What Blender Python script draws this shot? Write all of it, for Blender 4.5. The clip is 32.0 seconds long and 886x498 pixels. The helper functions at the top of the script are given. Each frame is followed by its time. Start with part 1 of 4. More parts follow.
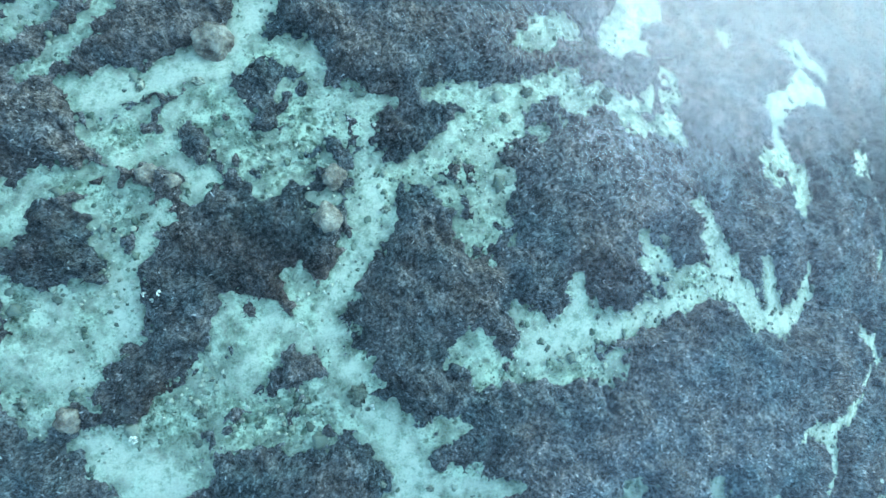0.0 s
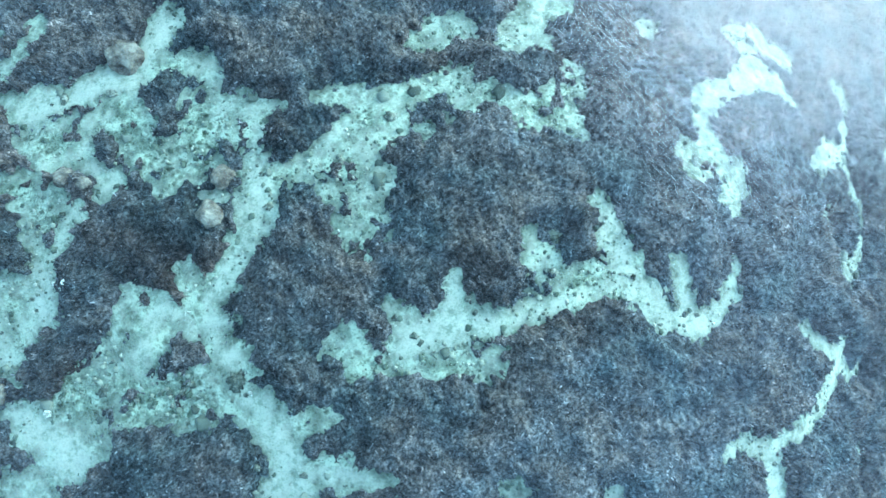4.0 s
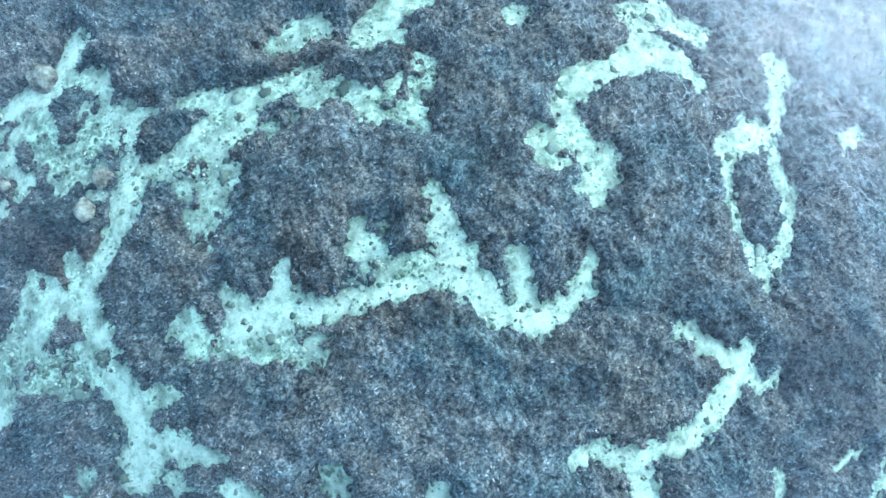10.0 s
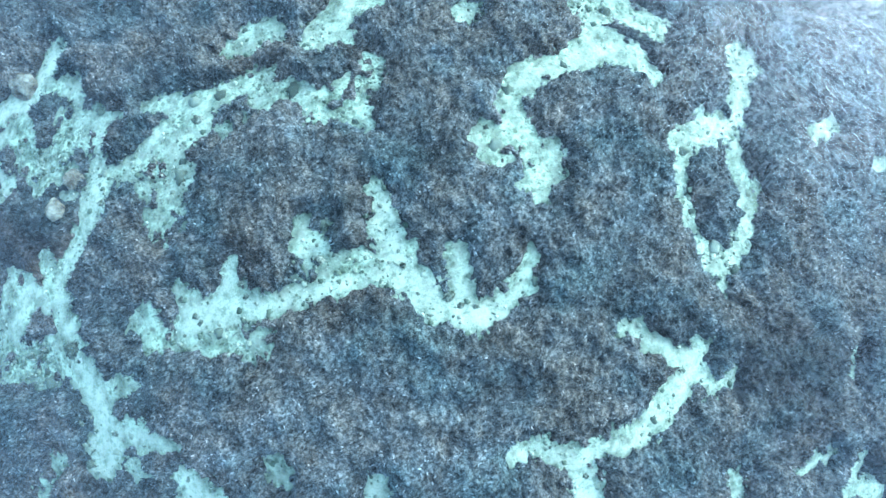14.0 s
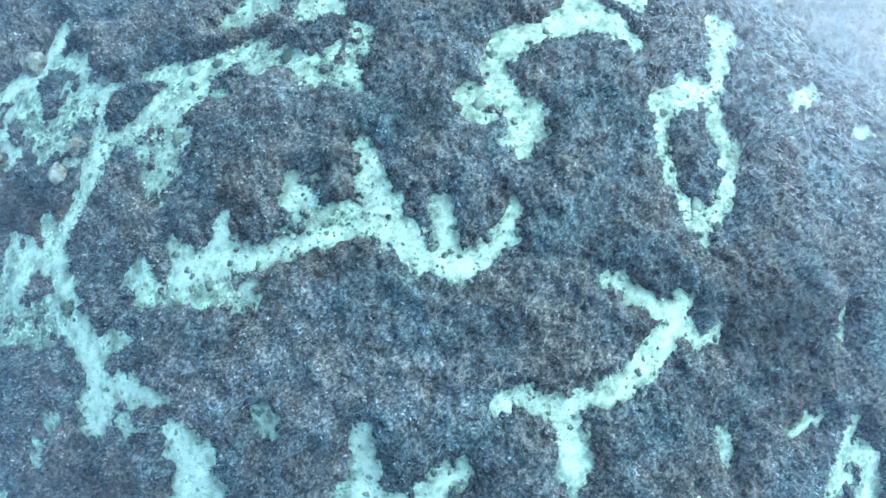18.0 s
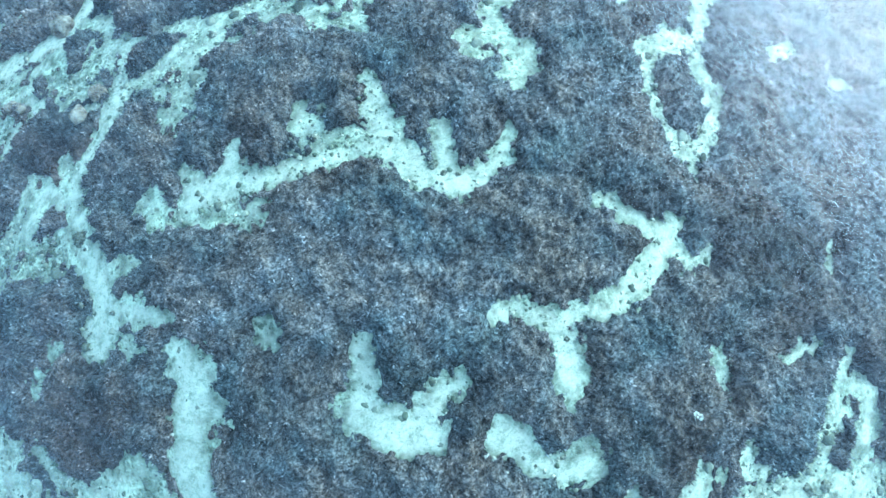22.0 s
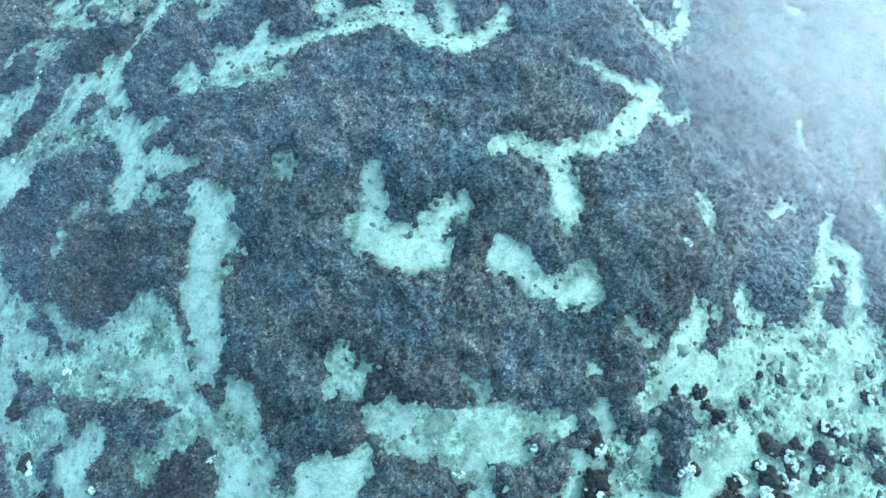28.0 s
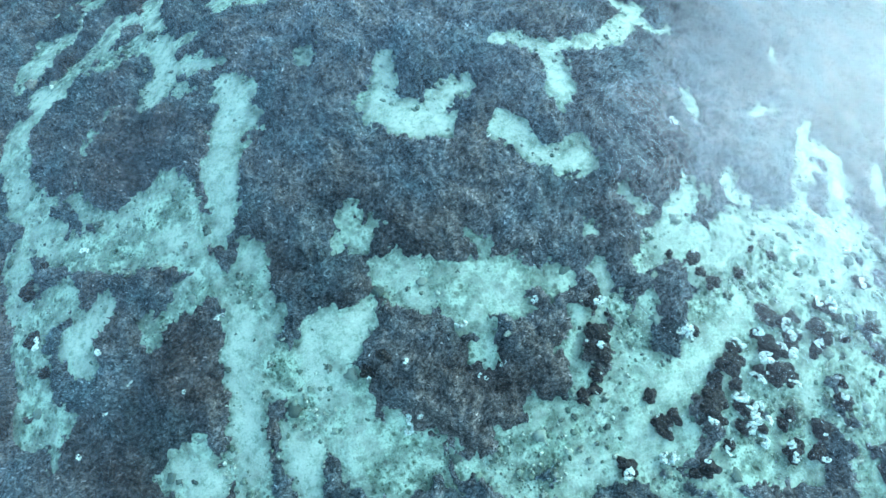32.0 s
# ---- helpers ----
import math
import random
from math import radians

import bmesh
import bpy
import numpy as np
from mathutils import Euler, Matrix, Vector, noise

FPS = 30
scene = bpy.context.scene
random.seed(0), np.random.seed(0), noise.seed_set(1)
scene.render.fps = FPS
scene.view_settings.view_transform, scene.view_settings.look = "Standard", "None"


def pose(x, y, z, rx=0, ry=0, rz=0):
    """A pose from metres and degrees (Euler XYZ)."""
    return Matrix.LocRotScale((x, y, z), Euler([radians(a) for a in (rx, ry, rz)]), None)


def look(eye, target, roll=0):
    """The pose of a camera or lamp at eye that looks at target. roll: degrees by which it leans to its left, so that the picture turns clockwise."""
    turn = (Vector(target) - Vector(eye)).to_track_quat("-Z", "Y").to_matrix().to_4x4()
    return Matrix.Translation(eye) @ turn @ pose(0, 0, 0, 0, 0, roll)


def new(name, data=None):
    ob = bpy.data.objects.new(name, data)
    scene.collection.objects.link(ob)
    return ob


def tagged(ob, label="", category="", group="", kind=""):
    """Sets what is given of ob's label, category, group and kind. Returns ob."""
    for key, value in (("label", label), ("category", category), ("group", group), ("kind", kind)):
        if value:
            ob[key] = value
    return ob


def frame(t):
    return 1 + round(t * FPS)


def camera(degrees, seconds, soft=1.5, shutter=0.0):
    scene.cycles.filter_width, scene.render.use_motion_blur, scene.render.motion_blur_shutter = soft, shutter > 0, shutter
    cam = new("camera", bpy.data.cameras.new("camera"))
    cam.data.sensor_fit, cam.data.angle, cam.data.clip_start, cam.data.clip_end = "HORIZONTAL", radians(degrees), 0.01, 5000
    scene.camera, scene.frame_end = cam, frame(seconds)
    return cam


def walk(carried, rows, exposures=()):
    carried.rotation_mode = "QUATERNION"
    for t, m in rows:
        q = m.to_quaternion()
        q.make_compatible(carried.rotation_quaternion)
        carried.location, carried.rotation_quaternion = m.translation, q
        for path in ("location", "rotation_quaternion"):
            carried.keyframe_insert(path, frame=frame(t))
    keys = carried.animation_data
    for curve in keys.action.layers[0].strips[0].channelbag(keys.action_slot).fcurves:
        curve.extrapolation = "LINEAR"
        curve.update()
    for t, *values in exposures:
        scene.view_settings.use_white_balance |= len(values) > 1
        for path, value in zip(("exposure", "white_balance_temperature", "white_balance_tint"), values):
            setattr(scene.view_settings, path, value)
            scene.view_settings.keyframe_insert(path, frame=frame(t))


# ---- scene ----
cam = camera(90.00, 32.0)
PATH = [
    (0, pose(-0.303, 1.628, 7.600, -1.515, -19.199, -23.246)),
    (1, pose(0.426, 1.242, 7.915, -1.255, -17.563, -23.212)),
    (2, pose(1.206, 0.834, 8.210, -0.993, -15.643, -23.196)),
    (3, pose(2.001, 0.431, 8.496, -0.764, -13.747, -23.225)),
    (3.5, pose(2.399, 0.228, 8.632, -0.635, -12.830, -23.242)),
    (5.5, pose(3.972, -0.630, 9.092, -0.032, -9.331, -23.242)),
    (6, pose(4.376, -0.833, 9.179, 0.037, -8.462, -23.249)),
    (7, pose(5.187, -1.236, 9.330, 0.138, -6.728, -23.231)),
    (8, pose(5.997, -1.647, 9.432, 0.281, -4.969, -23.180)),
    (9, pose(6.751, -2.004, 9.501, 0.312, -3.419, -23.159)),
    (10, pose(7.445, -2.288, 9.546, 0.133, -2.026, -23.165)),
    (11, pose(8.031, -2.511, 9.569, -0.077, -0.915, -23.175)),
    (12, pose(8.506, -2.667, 9.575, -0.332, -0.051, -23.233)),
    (13, pose(8.861, -2.809, 9.622, -0.373, 0.622, -23.248)),
    (14, pose(9.086, -3.024, 9.671, -0.113, 1.140, -23.281)),
    (14.5, pose(9.159, -3.160, 9.701, 0.063, 1.373, -23.298)),
    (16.5, pose(9.148, -3.866, 9.788, 1.221, 1.782, -23.270)),
    (17, pose(9.086, -4.084, 9.809, 1.621, 1.822, -23.262)),
    (18, pose(8.926, -4.575, 9.854, 2.566, 1.914, -23.273)),
    (19, pose(8.723, -5.138, 9.912, 3.703, 1.976, -23.260)),
    (20, pose(8.481, -5.734, 9.964, 4.858, 2.001, -23.221)),
    (21, pose(8.212, -6.364, 10.004, 6.052, 2.017, -23.187)),
    (22, pose(7.913, -7.053, 10.037, 7.363, 1.989, -23.114)),
    (23, pose(7.584, -7.793, 10.039, 8.866, 1.951, -23.077)),
    (24, pose(7.235, -8.585, 10.029, 10.408, 1.954, -22.954)),
    (25, pose(6.864, -9.421, 9.987, 12.016, 1.956, -22.888)),
    (25.5, pose(6.678, -9.842, 9.954, 12.771, 1.925, -22.843)),
    (27.5, pose(5.901, -11.567, 9.791, 15.661, 1.868, -22.677)),
    (28, pose(5.693, -12.034, 9.711, 16.493, 1.852, -22.636)),
    (29, pose(5.259, -13.006, 9.530, 18.329, 1.810, -22.558)),
    (30, pose(4.809, -14.026, 9.294, 20.325, 1.807, -22.445)),
    (31, pose(4.367, -15.060, 9.029, 22.285, 1.823, -22.288)),
    (32, pose(3.911, -16.097, 8.744, 24.108, 1.800, -22.170)),
]
walk(cam, PATH, exposures=[(0.0, 1.45, 5390, 5.0), (10.0, 1.76, 5360, 12.0), (22.0, 1.71, 5340, 10.0), (32.0, 1.44, 5220, 1.0)])

# ---- light: a bright overcast sky, clearest towards the far side of the reef ----
SUN_AZ, SUN_EL = radians(13.0), radians(25.5)
world = bpy.data.worlds.new("sky")
scene.world = world
world.use_nodes = True
wn = world.node_tree
sky = wn.nodes.new("ShaderNodeTexSky")
sky.sky_type = "NISHITA"
sky.sun_disc = False
sky.sun_elevation = SUN_EL
sky.sun_rotation = radians(90.0) - SUN_AZ
sky.air_density, sky.dust_density, sky.ozone_density = 1.0, 2.5, 1.0
# a thin, even cloud layer over the clear sky
cloud = wn.nodes.new("ShaderNodeMix")
cloud.data_type = "RGBA"
cloud.inputs[0].default_value = 0.42
cloud.inputs[7].default_value = (2.45, 2.75, 2.9, 1)
wn.links.new(sky.outputs[0], cloud.inputs[6])
wn.links.new(cloud.outputs[2], wn.nodes["Background"].inputs[0])
wn.nodes["Background"].inputs[1].default_value = 0.22
sun = new("sun", bpy.data.lights.new("sun", "SUN"))
sun.data.energy, sun.data.angle, sun.data.color = 1.3, radians(44), (0.95, 0.99, 1.0)
toward = Vector((math.cos(SUN_AZ) * math.cos(SUN_EL), math.sin(SUN_AZ) * math.cos(SUN_EL), math.sin(SUN_EL)))
sun.matrix_world = look(toward * 60, (0, 0, 0))


# ---- materials ----
def material(name, rough=0.8):
    m = bpy.data.materials.new(name)
    m.use_nodes = True
    n = m.node_tree.nodes
    b = n["Principled BSDF"]
    b.inputs["Roughness"].default_value = rough
    b.inputs["Specular IOR Level"].default_value = 0.2
    return m, m.node_tree, b


def node(tree, kind, **values):
    n = tree.nodes.new(kind)
    for key, value in values.items():
        if key in n.inputs.keys():
            n.inputs[key].default_value = value
    return n


def place(tree, scale=(1, 1, 1), turn=0.0):
    g = tree.nodes.new("ShaderNodeNewGeometry")
    m = tree.nodes.new("ShaderNodeMapping")
    m.vector_type = "TEXTURE"
    m.inputs["Scale"].default_value = scale
    m.inputs["Rotation"].default_value = (0, 0, turn)
    tree.links.new(g.outputs["Position"], m.inputs["Vector"])
    return m.outputs[0]


def grain(tree, scale, detail=3.0, rough=0.6, where=None):
    n = node(tree, "ShaderNodeTexNoise", Scale=scale, Detail=detail, Roughness=rough)
    tree.links.new(where or place(tree), n.inputs["Vector"])
    return n.outputs["Fac"]


def ramp(tree, fac, *stops):
    r = tree.nodes.new("ShaderNodeValToRGB")
    e = r.color_ramp.elements
    e[0].position, e[0].color = stops[0][0], (*stops[0][1], 1)
    e[1].position, e[1].color = stops[-1][0], (*stops[-1][1], 1)
    for pos, col in stops[1:-1]:
        x = e.new(pos)
        x.color = (*col, 1)
    tree.links.new(fac, r.inputs[0])
    return r.outputs[0]


def blend(tree, fac, a, b, how="MIX"):
    m = tree.nodes.new("ShaderNodeMix")
    m.data_type, m.blend_type = "RGBA", how
    for socket, value in ((m.inputs[0], fac), (m.inputs[6], a), (m.inputs[7], b)):
        if isinstance(value, (int, float)):
            socket.default_value = value
        elif isinstance(value, tuple):
            socket.default_value = (*value, 1)
        else:
            tree.links.new(value, socket)
    return m.outputs[2]


def sums(tree, how, a, b):
    m = tree.nodes.new("ShaderNodeMath")
    m.operation = how
    m.use_clamp = True
    for socket, value in ((m.inputs[0], a), (m.inputs[1], b)):
        if isinstance(value, (int, float)):
            socket.default_value = value
        else:
            tree.links.new(value, socket)
    return m.outputs[0]


def relief(tree, bsdf, height, strength, distance):
    b = node(tree, "ShaderNodeBump", Strength=strength, Distance=distance)
    tree.links.new(height, b.inputs["Height"])
    tree.links.new(b.outputs[0], bsdf.inputs["Normal"])


def sand_material():
    m, t, b = material("coral_sand", 0.9)
    pale = ramp(t, grain(t, 1.3, 4), (0.3, (0.505, 0.51, 0.442)), (0.7, (0.635, 0.64, 0.555)))
    fine = ramp(t, grain(t, 22, 3), (0.3, (0.72, 0.72, 0.70)), (0.6, (1.0, 1.0, 1.0)))
    pale = blend(t, 0.6, pale, fine, "MULTIPLY")
    film = ramp(t, grain(t, 4.2, 6, 0.78), (0.37, (0.42, 0.50, 0.46)), (0.47, (0.82, 0.86, 0.84)), (0.54, (1.0, 1.0, 1.0)))
    pale = blend(t, 0.95, pale, film, "MULTIPLY")
    # turf: clumps of dark green and grey-brown weed with paler sand between
    bend = t.nodes.new("ShaderNodeVectorMath")
    bend.operation = "MULTIPLY_ADD"
    wob = node(t, "ShaderNodeTexNoise", Scale=5.0, Detail=4.0, Roughness=0.7)
    t.links.new(place(t), wob.inputs["Vector"])
    t.links.new(wob.outputs["Color"], bend.inputs[0])
    bend.inputs[1].default_value = (0.22, 0.22, 0.22)
    t.links.new(place(t), bend.inputs[2])
    turf = None
    for size, share in ((6.0, 0.9), (13.0, 0.95), (27.0, 0.7)):
        cell = node(t, "ShaderNodeTexVoronoi", Scale=size)
        t.links.new(bend.outputs[0], cell.inputs["Vector"])
        pick = t.nodes.new("ShaderNodeSeparateColor")
        t.links.new(cell.outputs["Color"], pick.inputs[0])
        kind = ramp(t, pick.outputs[0], (0.0, (0.13, 0.17, 0.14)), (0.3, (0.27, 0.31, 0.26)), (0.42, (0.8, 0.84, 0.78)), (1.0, (1.0, 1.0, 0.97)))
        lump = ramp(t, cell.outputs["Distance"], (0.2, (0.0,) * 3), (0.55, (1.0,) * 3))
        shade = blend(t, lump, kind, (0.88, 0.93, 0.9))
        turf = shade if turf is None else blend(t, share, turf, shade, "MULTIPLY")
    turf = blend(t, 1.0, turf, ramp(t, grain(t, 2.2, 6, 0.72), (0.37, (0.14, 0.16, 0.14)), (0.49, (0.29, 0.325, 0.285)), (0.60, (0.68, 0.70, 0.64))), "MULTIPLY")
    hue = ramp(t, grain(t, 1.1, 4), (0.42, (1.06, 0.98, 1.0)), (0.64, (1.03, 1.0, 0.95)))
    turf = blend(t, 1.0, turf, hue, "MULTIPLY")
    at = t.nodes.new("ShaderNodeAttribute")
    at.attribute_name = "turf"
    patchy = sums(t, "MULTIPLY", at.outputs["Fac"], ramp(t, grain(t, 1.5, 6, 0.7), (0.33, (0.65,) * 3), (0.5, (1.0,) * 3)))
    t.links.new(blend(t, patchy, pale, turf), b.inputs["Base Color"])
    relief(t, b, grain(t, 9, 6, 0.7), 0.6, 0.04)
    return m


def growth(tree, colour):
    """Darker, browner and paler, greyer stands of coral, by the mesh's growth value."""
    at = tree.nodes.new("ShaderNodeAttribute")
    at.attribute_name = "growth"
    shade = tree.nodes.new("ShaderNodeMapRange")
    shade.inputs["From Min"].default_value, shade.inputs["From Max"].default_value = -0.75, 0.25
    tree.links.new(at.outputs["Fac"], shade.inputs["Value"])
    tint = ramp(tree, shade.outputs[0], (0.0, (0.60, 0.55, 0.545)), (0.75, (1.0, 1.0, 1.0)), (1.0, (1.18, 1.2, 1.22)))
    return blend(tree, 1.0, colour, tint, "MULTIPLY")


def reef_material():
    m, t, b = material("reef_coral", 0.85)
    tone = ramp(t, grain(t, 0.55, 4), (0.36, (0.090, 0.107, 0.120)), (0.5, (0.113, 0.109, 0.119)), (0.62, (0.132, 0.110, 0.108)))
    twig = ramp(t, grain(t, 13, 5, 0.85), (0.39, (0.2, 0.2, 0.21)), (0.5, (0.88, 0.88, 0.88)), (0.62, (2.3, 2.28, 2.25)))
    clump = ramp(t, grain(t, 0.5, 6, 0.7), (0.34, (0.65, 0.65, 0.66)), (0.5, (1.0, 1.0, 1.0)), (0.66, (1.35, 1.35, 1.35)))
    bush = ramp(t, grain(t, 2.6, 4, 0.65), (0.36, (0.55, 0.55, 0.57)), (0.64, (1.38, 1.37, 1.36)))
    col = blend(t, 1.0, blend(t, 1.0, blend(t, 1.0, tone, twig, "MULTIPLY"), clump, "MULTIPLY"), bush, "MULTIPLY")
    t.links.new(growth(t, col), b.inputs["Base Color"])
    relief(t, b, grain(t, 22, 4, 0.8), 1.0, 0.06)
    return m


def water_material():
    m = bpy.data.materials.new("sea_water")
    m.use_nodes = True
    t = m.node_tree
    t.nodes.remove(t.nodes["Principled BSDF"])
    ripple = grain(t, 1.0, 1.5, 0.5, place(t, (0.088, 0.036, 1.0), radians(-66)))
    swell = grain(t, 1.0, 2, 0.5, place(t, (0.9, 0.35, 1.0), radians(-60)))
    h = t.nodes.new("ShaderNodeMath")
    h.operation = "MULTIPLY_ADD"
    t.links.new(swell, h.inputs[0])
    h.inputs[1].default_value = 1.5
    t.links.new(ripple, h.inputs[2])
    bump = node(t, "ShaderNodeBump", Strength=1.0, Distance=0.0095)
    t.links.new(h.outputs[0], bump.inputs["Height"])
    # share of sky mirrored: little straight down, more towards grazing angles, and broken up by the ripples
    def mirrored(normal=None):
        facing = node(t, "ShaderNodeLayerWeight", Blend=0.5)
        if normal is not None:
            t.links.new(normal, facing.inputs["Normal"])
        power = t.nodes.new("ShaderNodeMath")
        power.operation = "POWER"
        power.inputs[1].default_value = 2.0
        t.links.new(facing.outputs["Facing"], power.inputs[0])
        fres = t.nodes.new("ShaderNodeMath")
        fres.operation = "MULTIPLY_ADD"
        fres.inputs[1].default_value, fres.inputs[2].default_value = 0.36, 0.009
        t.links.new(power.outputs[0], fres.inputs[0])
        return fres.outputs[0]

    def combine(how, first, second):
        m = t.nodes.new("ShaderNodeMath")
        m.operation = how
        for socket, value in zip(m.inputs, (first, second)):
            if isinstance(value, float):
                socket.default_value = value
            else:
                t.links.new(value, socket)
        return m.outputs[0]

    calm = mirrored()
    broken = combine("DIVIDE", mirrored(bump.outputs[0]), calm)
    share = combine("MULTIPLY", combine("MINIMUM", calm, 0.042), broken)
    clear = node(t, "ShaderNodeBsdfTransparent")
    clear.inputs["Color"].default_value = (0.79, 0.95, 0.905, 1)
    gloss = node(t, "ShaderNodeBsdfGlossy", Roughness=0.145)
    gloss.inputs["Color"].default_value = (0.71, 0.90, 1.0, 1)
    t.links.new(bump.outputs[0], gloss.inputs["Normal"])
    mix = t.nodes.new("ShaderNodeMixShader")
    t.links.new(share, mix.inputs[0])
    t.links.new(clear.outputs[0], mix.inputs[1])
    t.links.new(gloss.outputs[0], mix.inputs[2])
    t.links.new(mix.outputs[0], t.nodes["Material Output"].inputs["Surface"])
    return m


SAND, REEF, WATER = sand_material(), reef_material(), water_material()

# ---- the plan of the seabed: a broad reef mound, cut by sand channels ----
X0, X1, Y0, Y1, STEP = -15.0, 33.0, -29.0, 17.0, 0.048
gx, gy = np.arange(X0, X1, STEP), np.arange(Y0, Y1, STEP)
PX, PY = np.meshgrid(gx, gy)
TABLE = np.random.RandomState(7).rand(256, 256)


def value_noise(x, y, size, seed):
    """Smooth noise between 0 and 1, with bumps of that size in metres."""
    u, v = x / size + seed * 17.3, y / size + seed * 9.1
    i, j = np.floor(u).astype(int), np.floor(v).astype(int)
    a, b = u - i, v - j
    a, b = a * a * (3 - 2 * a), b * b * (3 - 2 * b)
    i0, i1, j0, j1 = i % 256, (i + 1) % 256, j % 256, (j + 1) % 256
    return (TABLE[i0, j0] * (1 - a) + TABLE[i1, j0] * a) * (1 - b) + (TABLE[i0, j1] * (1 - a) + TABLE[i1, j1] * a) * b


def mound(x, y):
    return 0.529 - 6.0 * (1 - np.exp(-0.02346 * ((x - 7.077) ** 2 + (y - -5.693) ** 2) / 6.0))


WANDER = ((0.7, 0.05), (0.32, 0.10), (0.15, 0.11), (0.07, 0.06))
wx = PX + sum(far * 2 * (value_noise(PX, PY, size, 1 + k) - 0.5) for k, (size, far) in enumerate(WANDER))
wy = PY + sum(far * 2 * (value_noise(PX, PY, size, 11 + k) - 0.5) for k, (size, far) in enumerate(WANDER))
far_from = {key: np.full(PX.shape, 9.0) for key in ("rubble", "sand", "coral", "clean", "dark", "pale", "turf")}


def band(key, stops):
    """Lays a band of changing width along its stops (x, y, half width)."""
    d = far_from[key]
    ends = list(zip(stops, stops[1:])) or [(stops[0], stops[0])]
    for (ax, ay, ar), (bx, by, br) in ends:
        r = max(ar, br) + 1.6
        i0, i1 = np.searchsorted(gx, (min(ax, bx) - r, max(ax, bx) + r))
        j0, j1 = np.searchsorted(gy, (min(ay, by) - r, max(ay, by) + r))
        x, y = wx[j0:j1, i0:i1], wy[j0:j1, i0:i1]
        ll = (bx - ax) ** 2 + (by - ay) ** 2 + 1e-9
        s = np.clip(((x - ax) * (bx - ax) + (y - ay) * (by - ay)) / ll, 0, 1)
        near = np.hypot(x - ax - s * (bx - ax), y - ay - s * (by - ay)) - ar - s * (br - ar)
        d[j0:j1, i0:i1] = np.minimum(d[j0:j1, i0:i1], near)


def rubble(*stops):
    band("rubble", stops)


def sand(*stops):
    band("sand", stops)


def coral(*stops):
    band("coral", stops)


def clean_sand(*stops):
    band("sand", stops)
    band("clean", stops)


def turf_patch(*stops):
    band("turf", stops)


def dark_growth(*stops):
    band("dark", stops)


def pale_growth(*stops):
    band("pale", stops)


rubble((-2.62, 4.90, 0.41), (-1.87, 4.59, 0.45), (-0.58, 4.44, 0.53), (-0.32, 3.71, 0.57), (1.04, 3.91, 0.59), (0.96, 3.18, 0.52), (-0.20, 2.92, 0.41))
rubble((-3.77, 4.18, 0.29), (-3.13, 3.91, 0.40), (-3.10, 3.19, 0.33), (-2.56, 3.43, 0.30))
rubble((-2.86, 0.15, 0.19), (-2.53, -0.11, 0.21), (-2.32, -0.91, 0.27), (-1.90, -1.22, 0.27), (-1.34, -1.47, 0.30), (-0.82, -1.58, 0.36), (-0.48, -2.09, 0.19))
rubble((0.53, -2.92, 0.26), (0.86, -2.95, 0.20))
rubble((-2.64, -1.37, 0.35), (-1.51, -1.87, 0.35), (-0.88, -1.97, 0.30))
rubble((4.19, 2.41, 0.43), (3.95, 1.71, 0.45), (3.72, 1.04, 0.47), (3.45, 0.27, 0.27))
rubble((3.74, 2.32, 0.29), (3.20, 2.02, 0.29), (2.60, 1.81, 0.22), (2.27, 1.64, 0.15))
rubble((2.78, 1.18, 0.25), (2.65, 0.67, 0.18), (3.09, 0.05, 0.20))
rubble((6.95, 1.88, 0.11), (7.52, 1.47, 0.18), (7.75, 1.03, 0.37), (8.32, 0.54, 0.19))
rubble((5.20, 1.75, 0.17), (5.71, 1.76, 0.15))
rubble((3.81, 3.28, 0.22), (4.48, 2.80, 0.24), (5.76, 2.46, 0.21), (6.76, 2.48, 0.16))
rubble((14.51, 1.19, 0.37), (15.36, 0.90, 0.41), (16.01, -0.08, 0.19))
rubble((11.92, -1.84, 0.20), (11.86, -2.39, 0.17), (11.31, -2.71, 0.16))
rubble((10.73, -0.86, 0.18), (11.03, -1.34, 0.18))
rubble((6.48, -2.35, 0.29), (7.20, -2.59, 0.29), (6.01, -2.15, 0.22))
rubble((1.76, -1.80, 0.28), (2.33, -2.38, 0.23), (3.31, -2.76, 0.30), (4.19, -3.24, 0.29), (4.65, -3.17, 0.16))
rubble((-0.82, -1.32, 0.15), (-1.58, -1.57, 0.14))
rubble((11.65, -1.38, 0.16), (11.74, -1.80, 0.24), (11.59, -2.32, 0.28), (11.35, -2.61, 0.15))
rubble((10.78, -0.95, 0.27), (11.07, -1.40, 0.32))
rubble((2.89, 1.21, 0.25))
rubble((7.48, 1.34, 0.29), (8.27, 1.12, 0.40), (9.18, 1.63, 0.24))
rubble((6.35, 2.62, 0.17), (6.53, 2.17, 0.33), (7.19, 1.83, 0.15))
rubble((7.20, -8.53, 0.23))
rubble((9.19, -10.97, 0.13), (9.26, -11.33, 0.20))
rubble((-1.99, -4.03, 0.21), (-2.52, -4.32, 0.21), (-2.97, -4.88, 0.14))
rubble((-0.63, -8.34, 0.47), (-1.65, -8.27, 0.34), (-0.26, -8.86, 0.39), (-0.37, -7.99, 0.38))
rubble((-4.17, -9.05, 0.45), (-5.54, -9.33, 0.45), (-5.40, -10.88, 0.42), (-5.75, -11.85, 0.40), (-4.90, -11.92, 0.39))
rubble((-1.80, -10.91, 0.37), (-1.20, -10.49, 0.29), (0.38, -10.94, 0.31))
